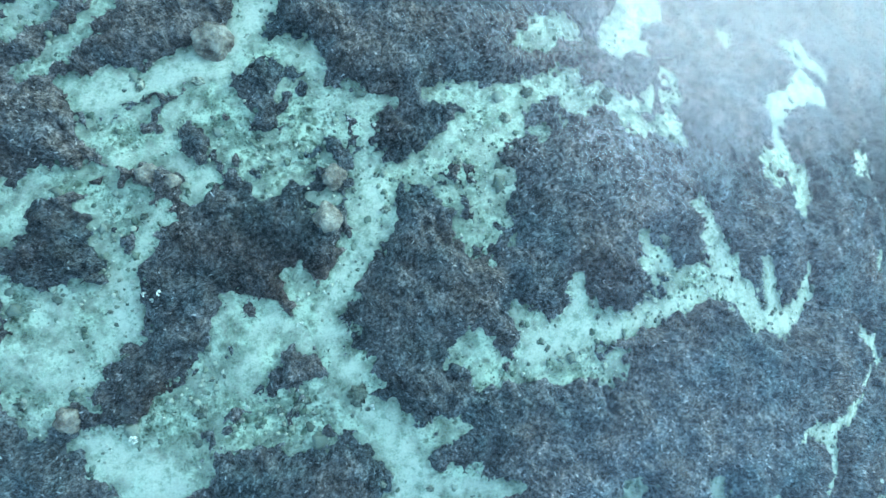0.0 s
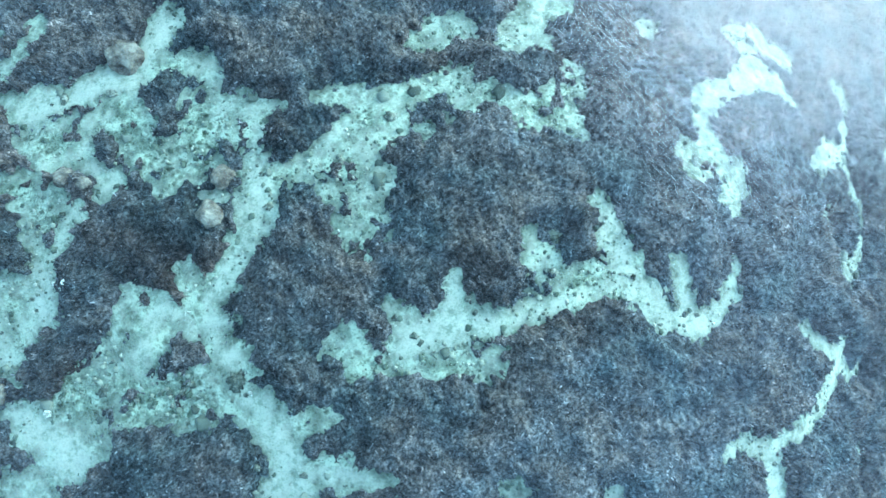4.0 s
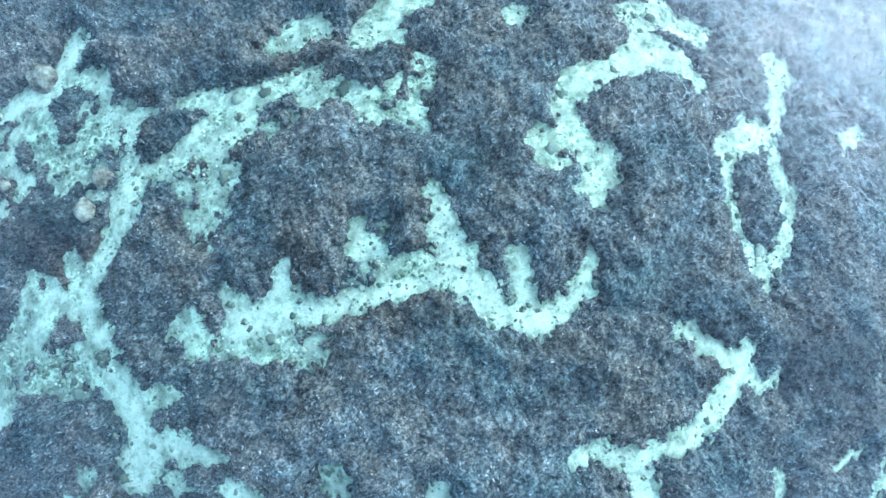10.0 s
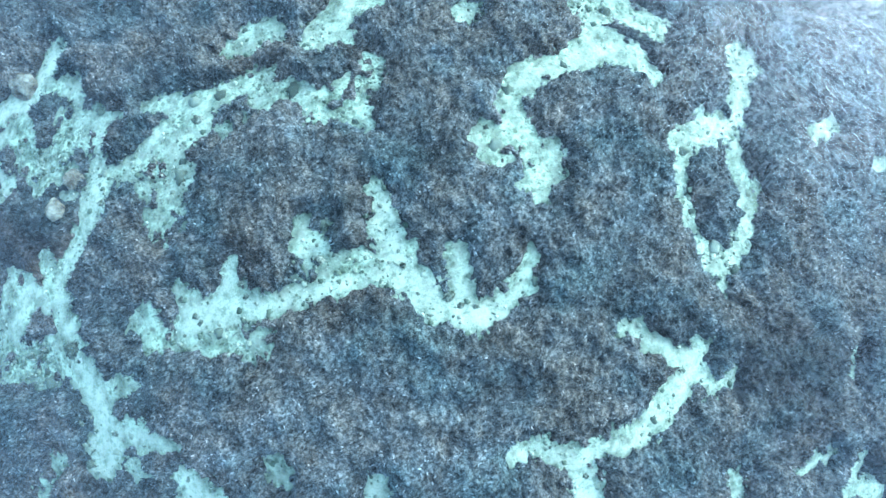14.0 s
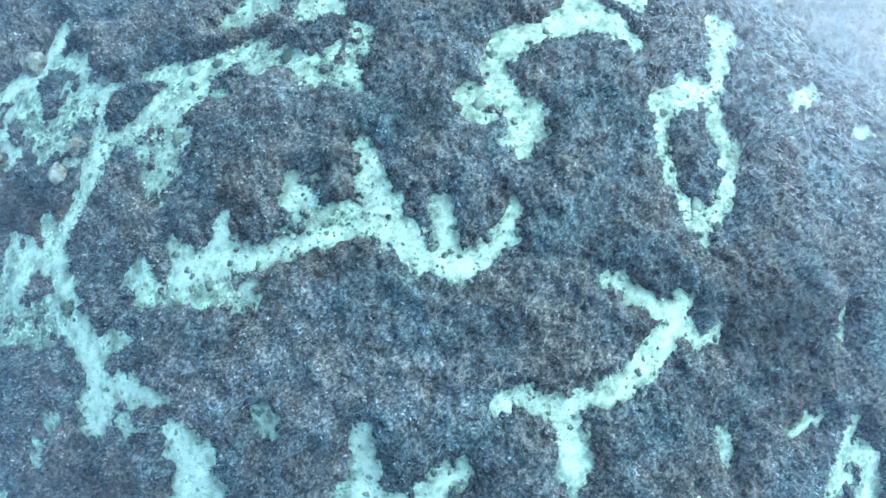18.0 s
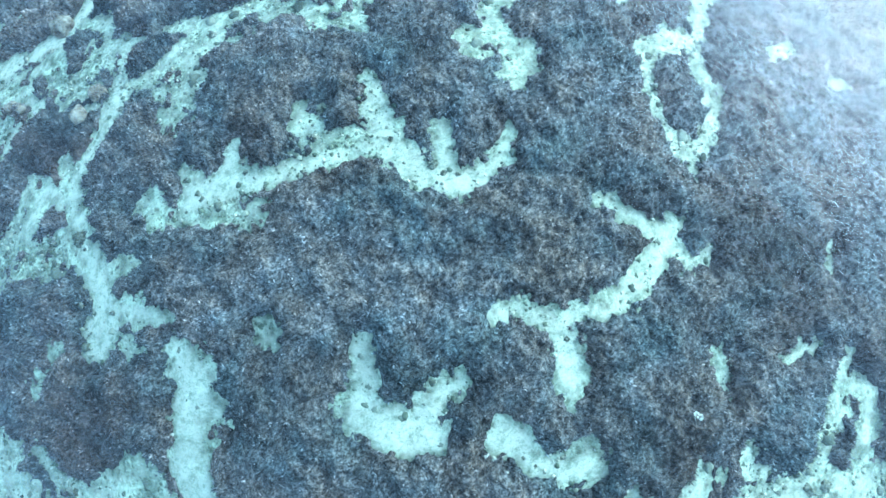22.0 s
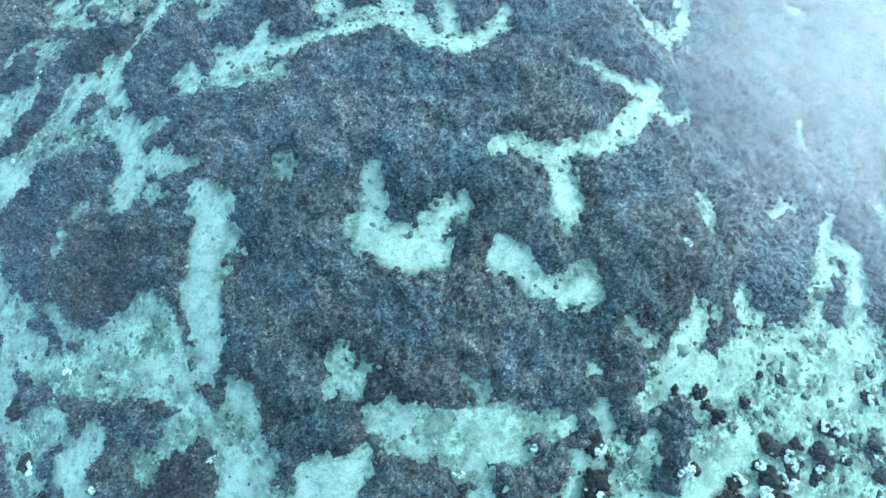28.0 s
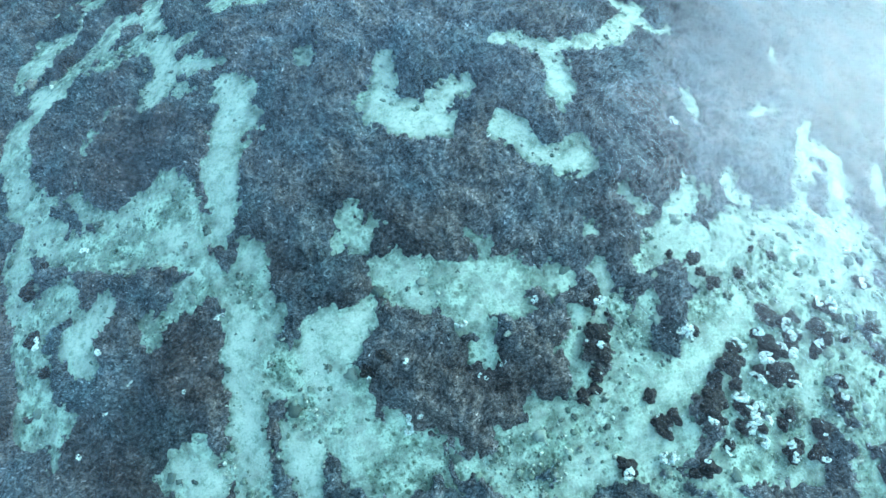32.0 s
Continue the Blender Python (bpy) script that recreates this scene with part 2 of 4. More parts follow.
rubble((11.94, -13.01, 0.18))
rubble((10.72, -15.67, 0.53), (12.61, -15.78, 0.45), (13.49, -16.51, 0.66))
rubble((12.07, -18.06, 0.53), (11.25, -18.52, 0.51), (13.25, -18.25, 0.59), (13.09, -19.54, 0.53))
rubble((9.52, -18.69, 0.46), (11.08, -19.35, 0.47))
rubble((3.25, -16.09, 0.44), (2.79, -15.30, 0.29))
rubble((11.17, -16.65, 0.52), (10.94, -17.62, 0.51), (10.02, -17.51, 0.44), (10.19, -18.34, 0.49))
rubble((3.30, -15.95, 0.28), (3.76, -16.73, 0.26), (4.43, -16.40, 0.21))
rubble((4.61, -17.19, 0.22), (5.22, -17.61, 0.15))
rubble((7.43, -17.87, 0.29), (8.06, -18.62, 0.23), (9.21, -19.24, 0.16))
rubble((12.59, -19.21, 0.28), (12.51, -20.35, 0.27))
rubble((12.17, -16.47, 0.67), (13.01, -16.91, 0.69), (13.88, -17.37, 0.53), (15.17, -16.95, 0.58), (14.02, -18.55, 0.59), (12.95, -19.22, 0.50))
rubble((15.89, -15.94, 0.37), (14.76, -16.21, 0.41))
rubble((11.55, -17.46, 0.52), (12.64, -18.02, 0.54))
sand((-3.46, 7.55, 0.21), (-2.83, 7.70, 0.27))
sand((-3.64, 6.40, 0.11), (-2.92, 6.61, 0.09), (-2.38, 6.91, 0.11), (-1.83, 7.21, 0.13), (-1.61, 7.35, 0.13))
sand((1.11, 5.13, 0.28), (1.54, 4.89, 0.26), (1.60, 4.34, 0.16))
sand((1.63, 3.87, 0.23), (2.06, 3.51, 0.28), (2.61, 3.36, 0.19))
sand((-0.98, -1.15, 0.15), (-0.64, -1.42, 0.19))
sand((-5.27, 2.61, 0.26), (-5.08, 2.06, 0.43), (-4.45, 1.78, 0.51), (-3.81, 1.74, 0.43), (-4.16, 1.19, 0.43), (-5.10, 1.02, 0.47), (-5.42, 1.51, 0.33))
sand((-5.77, 1.44, 0.34), (-5.76, 0.50, 0.41), (-5.14, 0.68, 0.42), (-5.90, 0.20, 0.26))
sand((-4.70, 1.19, 0.40), (-4.82, 0.43, 0.36))
sand((-3.38, -0.80, 0.38), (-4.07, -0.85, 0.36), (-3.56, -1.20, 0.29))
sand((-3.57, -0.48, 0.25), (-2.83, -0.81, 0.27))
sand((-0.54, -2.49, 0.13), (-0.14, -2.61, 0.22))
sand((4.31, 2.77, 0.15), (4.87, 2.42, 0.23), (4.71, 1.88, 0.15))
sand((3.98, 2.03, 0.14), (3.89, 1.35, 0.19), (3.70, 0.79, 0.30), (3.64, 0.38, 0.16))
sand((3.41, 2.19, 0.10), (2.88, 1.89, 0.10))
sand((5.99, 3.72, 0.19), (6.48, 3.64, 0.27), (7.04, 3.76, 0.21))
sand((8.02, 2.94, 0.29), (8.73, 2.89, 0.27))
sand((9.02, 3.53, 0.24), (9.72, 3.52, 0.34))
sand((11.74, 2.13, 0.26))
sand((6.56, 2.51, 0.22), (6.33, 2.02, 0.27))
sand((-4.68, 4.39, 0.05), (-4.83, 3.98, 0.04))
sand((1.94, 2.13, 0.16), (2.59, 1.98, 0.16), (3.20, 2.13, 0.17), (3.87, 2.49, 0.19))
sand((6.25, -1.28, 0.21), (6.22, -1.76, 0.30), (6.35, -2.16, 0.22))
sand((6.78, -1.38, 0.09))
sand((3.03, -1.41, 0.11), (3.20, -1.76, 0.26))
sand((-0.91, 0.10, 0.09), (-1.48, -0.29, 0.09), (-2.08, -0.69, 0.11))
sand((3.79, -5.90, 0.24))
sand((3.81, -6.23, 0.09))
sand((14.44, 0.18, 0.48), (13.70, 0.01, 0.33), (12.93, 0.04, 0.19), (12.15, -0.00, 0.29), (11.68, -0.38, 0.24), (11.49, -0.94, 0.22), (11.65, -1.38, 0.16))
sand((14.44, 0.18, 0.38), (15.00, -0.62, 0.19), (15.29, -1.06, 0.14))
sand((6.65, 3.77, 0.33), (7.25, 3.64, 0.26))
sand((8.13, 3.20, 0.32), (8.79, 3.11, 0.35))
sand((2.51, 2.24, 0.15), (3.72, 1.77, 0.19), (4.45, 2.06, 0.14), (5.17, 2.36, 0.14))
sand((3.69, 0.97, 0.15), (3.61, 0.38, 0.13))
sand((17.85, -1.62, 0.46), (17.45, -2.09, 0.26), (17.11, -2.48, 0.19), (16.65, -2.90, 0.15), (15.93, -2.74, 0.29), (15.30, -2.76, 0.18), (14.80, -2.88, 0.11))
sand((15.08, -2.99, 0.16), (14.69, -3.52, 0.13), (14.48, -4.04, 0.10), (14.46, -4.54, 0.10), (14.44, -5.03, 0.10), (14.53, -5.64, 0.21), (14.55, -6.08, 0.18), (14.44, -6.52, 0.07))
sand((16.45, -3.23, 0.11), (16.21, -3.78, 0.11), (16.06, -4.34, 0.11), (15.84, -4.86, 0.07))
sand((16.44, -4.63, 0.06), (16.00, -5.07, 0.11), (15.36, -5.55, 0.16), (14.86, -5.92, 0.24))
sand((18.96, -4.01, 0.19), (19.73, -4.01, 0.15))
sand((20.68, -5.52, 0.23))
sand((17.41, -9.47, 0.07), (17.18, -9.86, 0.07))
sand((3.32, -10.57, 0.17), (3.41, -11.05, 0.25), (3.84, -11.10, 0.11))
sand((2.97, -11.12, 0.13))
sand((4.13, -12.03, 0.18), (4.74, -12.55, 0.24), (5.55, -12.88, 0.22), (6.40, -13.15, 0.22), (7.18, -13.59, 0.21), (7.63, -13.89, 0.11))
sand((6.03, -12.42, 0.16), (5.87, -12.15, 0.11))
sand((3.76, -12.27, 0.39), (4.33, -12.89, 0.33), (5.48, -13.36, 0.33), (6.18, -13.65, 0.39))
sand((8.60, -12.89, 0.11))
sand((-0.49, 0.65, 0.25), (-0.34, -0.47, 0.28))
sand((-4.06, 4.54, 0.15), (-4.99, 3.68, 0.14))
sand((-1.64, 0.88, 0.12), (-2.52, -0.07, 0.14), (-3.78, -0.55, 0.20), (-4.93, -1.08, 0.35), (-5.39, -1.96, 0.46), (-5.77, -3.18, 0.60), (-5.44, -4.94, 0.55), (-4.82, -6.02, 0.44), (-4.15, -5.94, 0.20))
sand((-0.93, -1.25, 0.13), (-2.14, -1.24, 0.13))
sand((-3.58, -6.09, 0.15), (-3.10, -7.12, 0.21), (-2.27, -7.77, 0.30), (-1.33, -7.61, 0.26), (-0.61, -7.52, 0.29))
sand((-4.85, -6.47, 0.47), (-3.78, -7.78, 0.46), (-2.41, -8.51, 0.56), (-1.17, -9.16, 0.47), (-0.09, -9.41, 0.41))
sand((-5.53, -7.36, 0.50), (-5.65, -8.64, 0.42))
sand((0.20, -12.35, 0.46), (-0.38, -14.39, 0.52))
sand((0.78, -11.94, 0.43), (0.50, -13.12, 0.40), (1.97, -13.99, 0.45), (1.87, -14.93, 0.51), (2.35, -15.73, 0.44))
sand((5.11, -14.54, 0.20), (5.34, -14.38, 0.16))
sand((5.27, -13.85, 0.30), (4.99, -13.22, 0.24))
sand((8.50, -14.79, 0.21), (8.32, -15.30, 0.28), (7.96, -16.18, 0.32))
sand((9.45, -14.13, 0.18), (10.10, -13.81, 0.33), (11.01, -13.97, 0.40))
sand((12.21, -14.06, 0.39), (13.18, -14.35, 0.40), (14.30, -14.52, 0.40), (15.10, -14.92, 0.38), (16.13, -15.38, 0.39))
sand((16.61, -11.91, 0.08), (15.91, -12.78, 0.17), (15.17, -13.47, 0.22), (14.55, -14.12, 0.22))
sand((16.42, -12.76, 0.20), (16.84, -13.16, 0.14), (16.42, -13.77, 0.21), (15.92, -14.49, 0.20))
sand((18.56, -12.36, 0.16), (18.54, -12.96, 0.11))
sand((18.22, -13.84, 0.16), (17.47, -14.74, 0.15))
sand((10.96, -14.66, 0.55), (12.29, -14.81, 0.60), (13.33, -15.29, 0.72), (14.69, -15.73, 0.62), (14.91, -16.86, 0.61))
sand((10.02, -16.34, 0.41), (8.67, -16.84, 0.45), (7.49, -16.86, 0.55), (6.18, -16.69, 0.63), (4.86, -16.63, 0.56))
sand((6.40, -17.39, 0.53), (8.55, -17.67, 0.55), (7.45, -17.82, 0.46))
sand((7.49, -14.62, 0.15), (6.99, -15.29, 0.13), (7.01, -15.80, 0.29), (7.16, -16.36, 0.32), (7.84, -16.13, 0.29))
sand((9.23, -14.86, 0.17), (8.74, -15.46, 0.19), (8.41, -16.23, 0.20), (8.97, -16.84, 0.23), (9.89, -16.29, 0.24), (10.37, -15.41, 0.24))
sand((11.01, -16.05, 0.30), (11.57, -15.70, 0.27), (9.53, -16.80, 0.15))
sand((-1.55, -14.05, 0.35), (-2.18, -14.17, 0.28))
sand((-0.15, -14.05, 0.37), (-0.56, -15.23, 0.36))
sand((1.88, -14.88, 0.36), (1.93, -15.75, 0.33), (2.34, -16.38, 0.27))
sand((5.83, -16.25, 0.33), (6.57, -17.04, 0.36), (5.85, -17.70, 0.32))
sand((-4.97, -12.05, 0.13), (-5.21, -12.89, 0.11))
sand((12.13, -17.68, 0.17), (11.79, -18.35, 0.16))
sand((11.64, -15.86, 0.28), (13.25, -16.00, 0.27), (14.50, -16.27, 0.23))
clean_sand((-2.81, 6.08, 0.15), (-2.33, 5.64, 0.30), (-1.48, 5.56, 0.29), (-0.71, 5.51, 0.31), (-0.02, 5.24, 0.29), (0.56, 5.80, 0.31), (1.06, 6.40, 0.35))
clean_sand((-2.65, 5.65, 0.19), (-2.36, 5.29, 0.19))
clean_sand((-2.55, 4.27, 0.14), (-1.85, 4.10, 0.17), (-1.53, 4.33, 0.09), (-1.36, 4.76, 0.10), (-0.88, 4.81, 0.10))
clean_sand((-1.65, 3.77, 0.14), (-1.16, 3.32, 0.19), (-1.58, 3.14, 0.19))
clean_sand((-2.18, 3.03, 0.14), (-2.67, 2.65, 0.21), (-3.20, 2.29, 0.23), (-3.55, 1.85, 0.28), (-3.62, 1.18, 0.26))
clean_sand((-3.45, 2.86, 0.14), (-3.43, 2.39, 0.18))
clean_sand((2.11, 3.35, 0.14), (1.66, 2.64, 0.11), (1.63, 2.34, 0.26), (1.52, 1.83, 0.39), (1.13, 1.26, 0.36), (0.85, 0.90, 0.28), (0.57, 0.66, 0.20), (0.19, 0.46, 0.23), (-0.27, 0.19, 0.17), (-0.44, -0.21, 0.21), (-0.48, -0.66, 0.23), (-0.28, -1.11, 0.25), (-0.22, -1.37, 0.19))
clean_sand((0.44, 2.10, 0.11), (0.90, 2.03, 0.15))
clean_sand((-1.21, 0.34, 0.17), (-1.57, 0.05, 0.21), (-1.97, -0.36, 0.19), (-2.31, -0.62, 0.21), (-3.07, -0.58, 0.23))
clean_sand((-1.21, 0.36, 0.15), (-0.94, 0.07, 0.17), (-0.78, -0.20, 0.11))
clean_sand((-5.22, -0.46, 0.19), (-4.85, -0.86, 0.44), (-4.30, -1.11, 0.55), (-4.06, -1.82, 0.39), (-4.47, -1.98, 0.38))
clean_sand((-0.30, -1.93, 0.19), (-0.03, -2.36, 0.28), (-0.04, -2.78, 0.27))
clean_sand((8.05, -1.13, 0.15), (8.03, -1.66, 0.22), (7.93, -2.24, 0.28), (7.90, -2.83, 0.33), (8.05, -3.42, 0.29), (8.22, -3.95, 0.31), (8.59, -4.30, 0.34), (9.16, -4.49, 0.31), (9.54, -4.52, 0.23), (10.07, -4.36, 0.10), (10.34, -4.15, 0.10), (10.62, -3.76, 0.11))
clean_sand((9.07, -3.18, 0.11), (9.03, -3.58, 0.19), (8.97, -4.08, 0.24))
clean_sand((7.56, -3.02, 0.17), (7.07, -2.93, 0.17), (6.47, -2.75, 0.21), (5.82, -2.67, 0.21), (5.15, -2.58, 0.20), (4.62, -2.49, 0.26), (4.08, -2.33, 0.38), (3.21, -2.18, 0.35), (2.87, -2.32, 0.24))
clean_sand((4.54, -1.25, 0.11), (4.34, -1.69, 0.24), (4.19, -2.04, 0.36))
clean_sand((0.02, -2.19, 0.21), (-0.11, -2.75, 0.32), (-0.06, -3.34, 0.41), (-0.25, -3.99, 0.52), (-0.65, -4.52, 0.42), (-1.07, -4.54, 0.13))
clean_sand((0.54, -3.95, 0.30), (1.14, -4.42, 0.18), (1.64, -4.66, 0.09))
clean_sand((0.28, -4.71, 0.21), (0.42, -5.03, 0.11))
clean_sand((11.91, -6.06, 0.16), (12.15, -6.33, 0.18), (12.38, -6.77, 0.14), (12.71, -7.20, 0.18), (12.91, -7.43, 0.24), (12.51, -7.79, 0.29), (12.07, -8.13, 0.27), (11.56, -8.28, 0.18), (11.08, -8.39, 0.15), (10.57, -8.27, 0.14), (10.21, -8.16, 0.17), (9.80, -8.16, 0.21), (9.41, -7.84, 0.17), (9.10, -7.63, 0.17), (8.75, -7.53, 0.16))
clean_sand((13.34, -7.26, 0.13), (13.09, -7.38, 0.19))
clean_sand((12.95, -7.52, 0.16), (13.14, -7.96, 0.16), (13.29, -8.32, 0.09), (13.68, -8.37, 0.10), (13.95, -8.15, 0.08))
clean_sand((9.73, -8.33, 0.24), (9.71, -8.87, 0.29))
clean_sand((9.76, -8.68, 0.29), (9.63, -9.28, 0.33), (9.42, -9.66, 0.17), (9.28, -9.90, 0.04))
clean_sand((12.98, -10.48, 0.15), (12.88, -10.90, 0.17), (12.83, -11.34, 0.07))
clean_sand((14.83, -11.33, 0.15), (15.19, -11.21, 0.09))
clean_sand((15.62, -11.41, 0.13))
clean_sand((5.66, -7.03, 0.24), (5.55, -7.65, 0.25), (5.06, -8.26, 0.35), (5.44, -8.73, 0.46), (6.01, -9.13, 0.47), (6.35, -9.33, 0.36))
clean_sand((6.46, -8.72, 0.31), (6.94, -8.62, 0.22), (7.43, -8.45, 0.13))
clean_sand((7.49, -10.05, 0.23), (7.84, -9.95, 0.32), (7.88, -10.49, 0.26), (8.27, -10.92, 0.29), (8.70, -11.29, 0.33), (9.19, -11.38, 0.27))
clean_sand((1.66, -5.43, 0.28), (1.74, -6.20, 0.47), (1.45, -6.69, 0.47), (2.00, -7.11, 0.20))
clean_sand((1.45, -6.69, 0.49), (1.06, -7.27, 0.41), (0.83, -7.83, 0.46), (0.78, -8.62, 0.34), (0.65, -9.33, 0.26), (0.40, -9.66, 0.23))
clean_sand((-2.97, -9.86, 0.34), (-3.63, -10.07, 0.43), (-4.04, -10.32, 0.40), (-3.83, -10.99, 0.24))
clean_sand((-0.80, -9.04, 0.31), (-0.52, -9.80, 0.25), (0.01, -10.42, 0.23))
clean_sand((1.01, -10.40, 0.27), (0.56, -11.30, 0.32), (0.07, -12.29, 0.36), (-0.16, -13.36, 0.35), (-0.38, -14.39, 0.39))
clean_sand((1.06, -10.70, 0.22), (1.00, -11.30, 0.18))
clean_sand((2.32, -12.75, 0.40), (1.57, -13.07, 0.41), (1.24, -13.94, 0.40), (0.66, -14.93, 0.45))
clean_sand((3.02, -12.72, 0.32), (2.27, -13.24, 0.34))
clean_sand((8.38, -13.82, 0.17), (8.31, -14.32, 0.14), (7.87, -14.87, 0.11), (7.50, -14.75, 0.16))
clean_sand((10.81, -13.12, 0.21), (10.43, -13.50, 0.28), (11.29, -13.04, 0.23))
clean_sand((11.64, -12.52, 0.09), (11.47, -12.88, 0.15))
clean_sand((9.83, -12.33, 0.14), (10.06, -12.67, 0.14), (10.10, -12.96, 0.08))
clean_sand((12.91, -12.74, 0.15), (12.73, -13.31, 0.17), (12.98, -13.61, 0.21))
clean_sand((9.00, -16.78, 0.18), (8.22, -16.85, 0.09))
clean_sand((12.35, -17.90, 0.17), (11.86, -18.25, 0.14))
clean_sand((9.72, -16.75, 0.16))
clean_sand((8.40, -15.59, 0.17), (7.82, -15.87, 0.12))
clean_sand((-1.92, -14.20, 0.32), (-1.22, -14.72, 0.32), (-1.81, -14.78, 0.27))
clean_sand((1.24, -13.88, 0.34), (1.00, -14.52, 0.34), (0.78, -15.28, 0.36), (0.61, -15.74, 0.31))
coral((-1.10, 4.15, 0.33))
coral((-0.86, -0.52, 0.23), (-1.08, -0.63, 0.15))
coral((-1.52, -0.61, 0.19), (-1.91, -0.86, 0.15))
coral((-1.40, -1.35, 0.13))
coral((-1.23, -0.19, 0.07))
coral((-1.75, 4.61, 0.26))
coral((-2.22, 3.59, 0.21))
coral((-3.13, 4.03, 0.15))
coral((0.83, 5.04, 0.22), (0.49, 4.52, 0.29), (0.20, 4.00, 0.24))
coral((2.43, 2.99, 0.39), (2.53, 2.57, 0.38), (2.20, 2.27, 0.17))
coral((-0.40, 3.00, 0.15))
coral((-4.50, 0.17, 0.28), (-3.90, 0.02, 0.45), (-3.22, 0.07, 0.29), (-3.50, 0.43, 0.19))
coral((-6.07, -0.19, 0.24), (-6.08, -0.67, 0.44), (-5.80, -1.25, 0.44), (-5.27, -1.54, 0.17))
coral((-0.34, -1.55, 0.21))
coral((-0.61, 5.06, 0.10))
coral((0.34, 5.55, 0.10))
coral((2.29, 1.33, 0.30), (2.54, 0.88, 0.29))
coral((6.30, -2.18, 0.14))
coral((0.81, -4.84, 0.19))
coral((3.19, -11.69, 0.30))
coral((-1.67, -9.82, 0.47), (-1.51, -10.45, 0.33))
coral((-4.74, -8.44, 0.14))
coral((-0.29, -11.12, 0.27), (-0.80, -11.51, 0.43), (-1.63, -11.95, 0.57), (-2.66, -11.64, 0.52))
coral((-2.89, -12.48, 0.72), (-1.43, -12.76, 0.55), (-0.80, -12.44, 0.34))
coral((-0.40, -11.69, 0.27), (-0.59, -12.40, 0.26), (-0.90, -12.98, 0.26))
coral((-3.84, -13.01, 0.63), (-2.78, -13.43, 0.55))
coral((0.96, -4.95, 0.23))
coral((4.46, -13.52, 0.26), (4.00, -13.48, 0.24), (4.15, -14.09, 0.43))
coral((4.81, -15.22, 0.64), (5.72, -15.28, 0.60), (6.53, -14.86, 0.29))
coral((5.20, -15.87, 0.47), (4.18, -15.45, 0.61), (4.41, -16.15, 0.42))
coral((7.05, -14.19, 0.36), (7.40, -14.04, 0.21))
coral((3.05, -13.84, 0.31), (2.68, -13.91, 0.20))
coral((6.93, -14.76, 0.15))
coral((9.69, -15.23, 0.36), (9.53, -15.66, 0.33), (9.07, -16.11, 0.29))
coral((-3.75, -6.74, 0.15), (-3.90, -7.19, 0.14))
coral((-3.06, -13.23, 0.70), (-3.87, -13.67, 0.74), (-2.62, -12.50, 0.55))
dark_growth((-1.41, 1.78, 0.74), (-0.76, 1.28, 0.83), (-0.08, 0.89, 0.52))
dark_growth((14.64, -7.40, 0.57), (15.32, -8.77, 1.39), (15.19, -10.06, 0.97))
dark_growth((1.84, -11.36, 0.52))
dark_growth((10.74, -11.49, 0.62), (11.41, -12.11, 0.63))
dark_growth((4.25, -11.70, 0.74), (3.42, -10.11, 0.54))
dark_growth((2.30, 2.80, 0.34))
dark_growth((12.18, -7.45, 0.38))
dark_growth((5.78, -2.81, 0.35), (6.94, -3.52, 0.35))
dark_growth((-4.42, 3.26, 0.55))
dark_growth((-1.75, -5.71, 0.84))
dark_growth((-1.85, -6.34, 0.98), (-0.56, -6.08, 0.77))
dark_growth((5.12, -1.54, 0.49))
dark_growth((-1.05, -11.53, 0.83), (-1.34, -12.44, 0.93), (-2.11, -13.35, 1.04), (-3.28, -13.60, 0.78))
dark_growth((4.75, -14.63, 0.58), (5.70, -15.49, 0.47))
dark_growth((6.09, -16.14, 0.35))
dark_growth((-3.51, -0.10, 0.43), (-4.26, -0.04, 0.32))
pale_growth((5.70, -5.20, 0.81), (7.13, -5.40, 1.23), (8.32, -5.51, 0.78))
pale_growth((10.98, -0.59, 0.78), (10.41, -3.06, 0.70), (9.69, -3.51, 0.46))
pale_growth((12.66, -3.47, 0.76), (12.49, -5.26, 0.50))
pale_growth((6.06, -3.87, 0.73))
pale_growth((2.63, -4.51, 0.97), (4.55, -5.05, 0.79))
pale_growth((8.17, -6.17, 0.72), (9.02, -8.94, 0.59))
pale_growth((4.90, -5.60, 1.11), (7.14, -6.68, 1.05))
pale_growth((6.62, 1.09, 0.69))
pale_growth((3.18, -9.03, 0.72), (6.71, -11.81, 0.64))
turf_patch((-0.84, -0.78, 0.37), (-1.11, -0.44, 0.26))
turf_patch((-3.97, -0.67, 0.52), (-2.16, -1.20, 0.57), (-1.19, -1.58, 0.47))
turf_patch((-5.25, 2.45, 0.40), (-5.30, 1.68, 0.29))
turf_patch((-4.52, 0.70, 0.20), (-4.55, 1.21, 0.15))
turf_patch((-5.74, 0.79, 0.41), (-5.50, 0.18, 0.23))
turf_patch((-2.46, -0.15, 0.21))
turf_patch((0.41, -1.30, 0.23), (0.76, -0.99, 0.16))
turf_patch((0.74, -12.89, 0.49), (1.06, -14.25, 0.35), (0.74, -13.63, 0.36))
turf_patch((3.08, -14.53, 0.40), (3.52, -14.11, 0.25))
turf_patch((3.07, -15.83, 0.52), (1.98, -15.96, 0.41), (3.56, -16.54, 0.58))
turf_patch((4.73, -16.19, 0.53), (5.37, -17.22, 0.60), (6.13, -16.65, 0.48))
turf_patch((8.48, -15.04, 0.51), (8.64, -15.60, 0.38))
turf_patch((10.37, -15.38, 0.42), (12.27, -14.94, 0.47), (13.82, -15.30, 0.57))
turf_patch((0.63, -11.03, 0.40), (1.00, -11.74, 0.25))
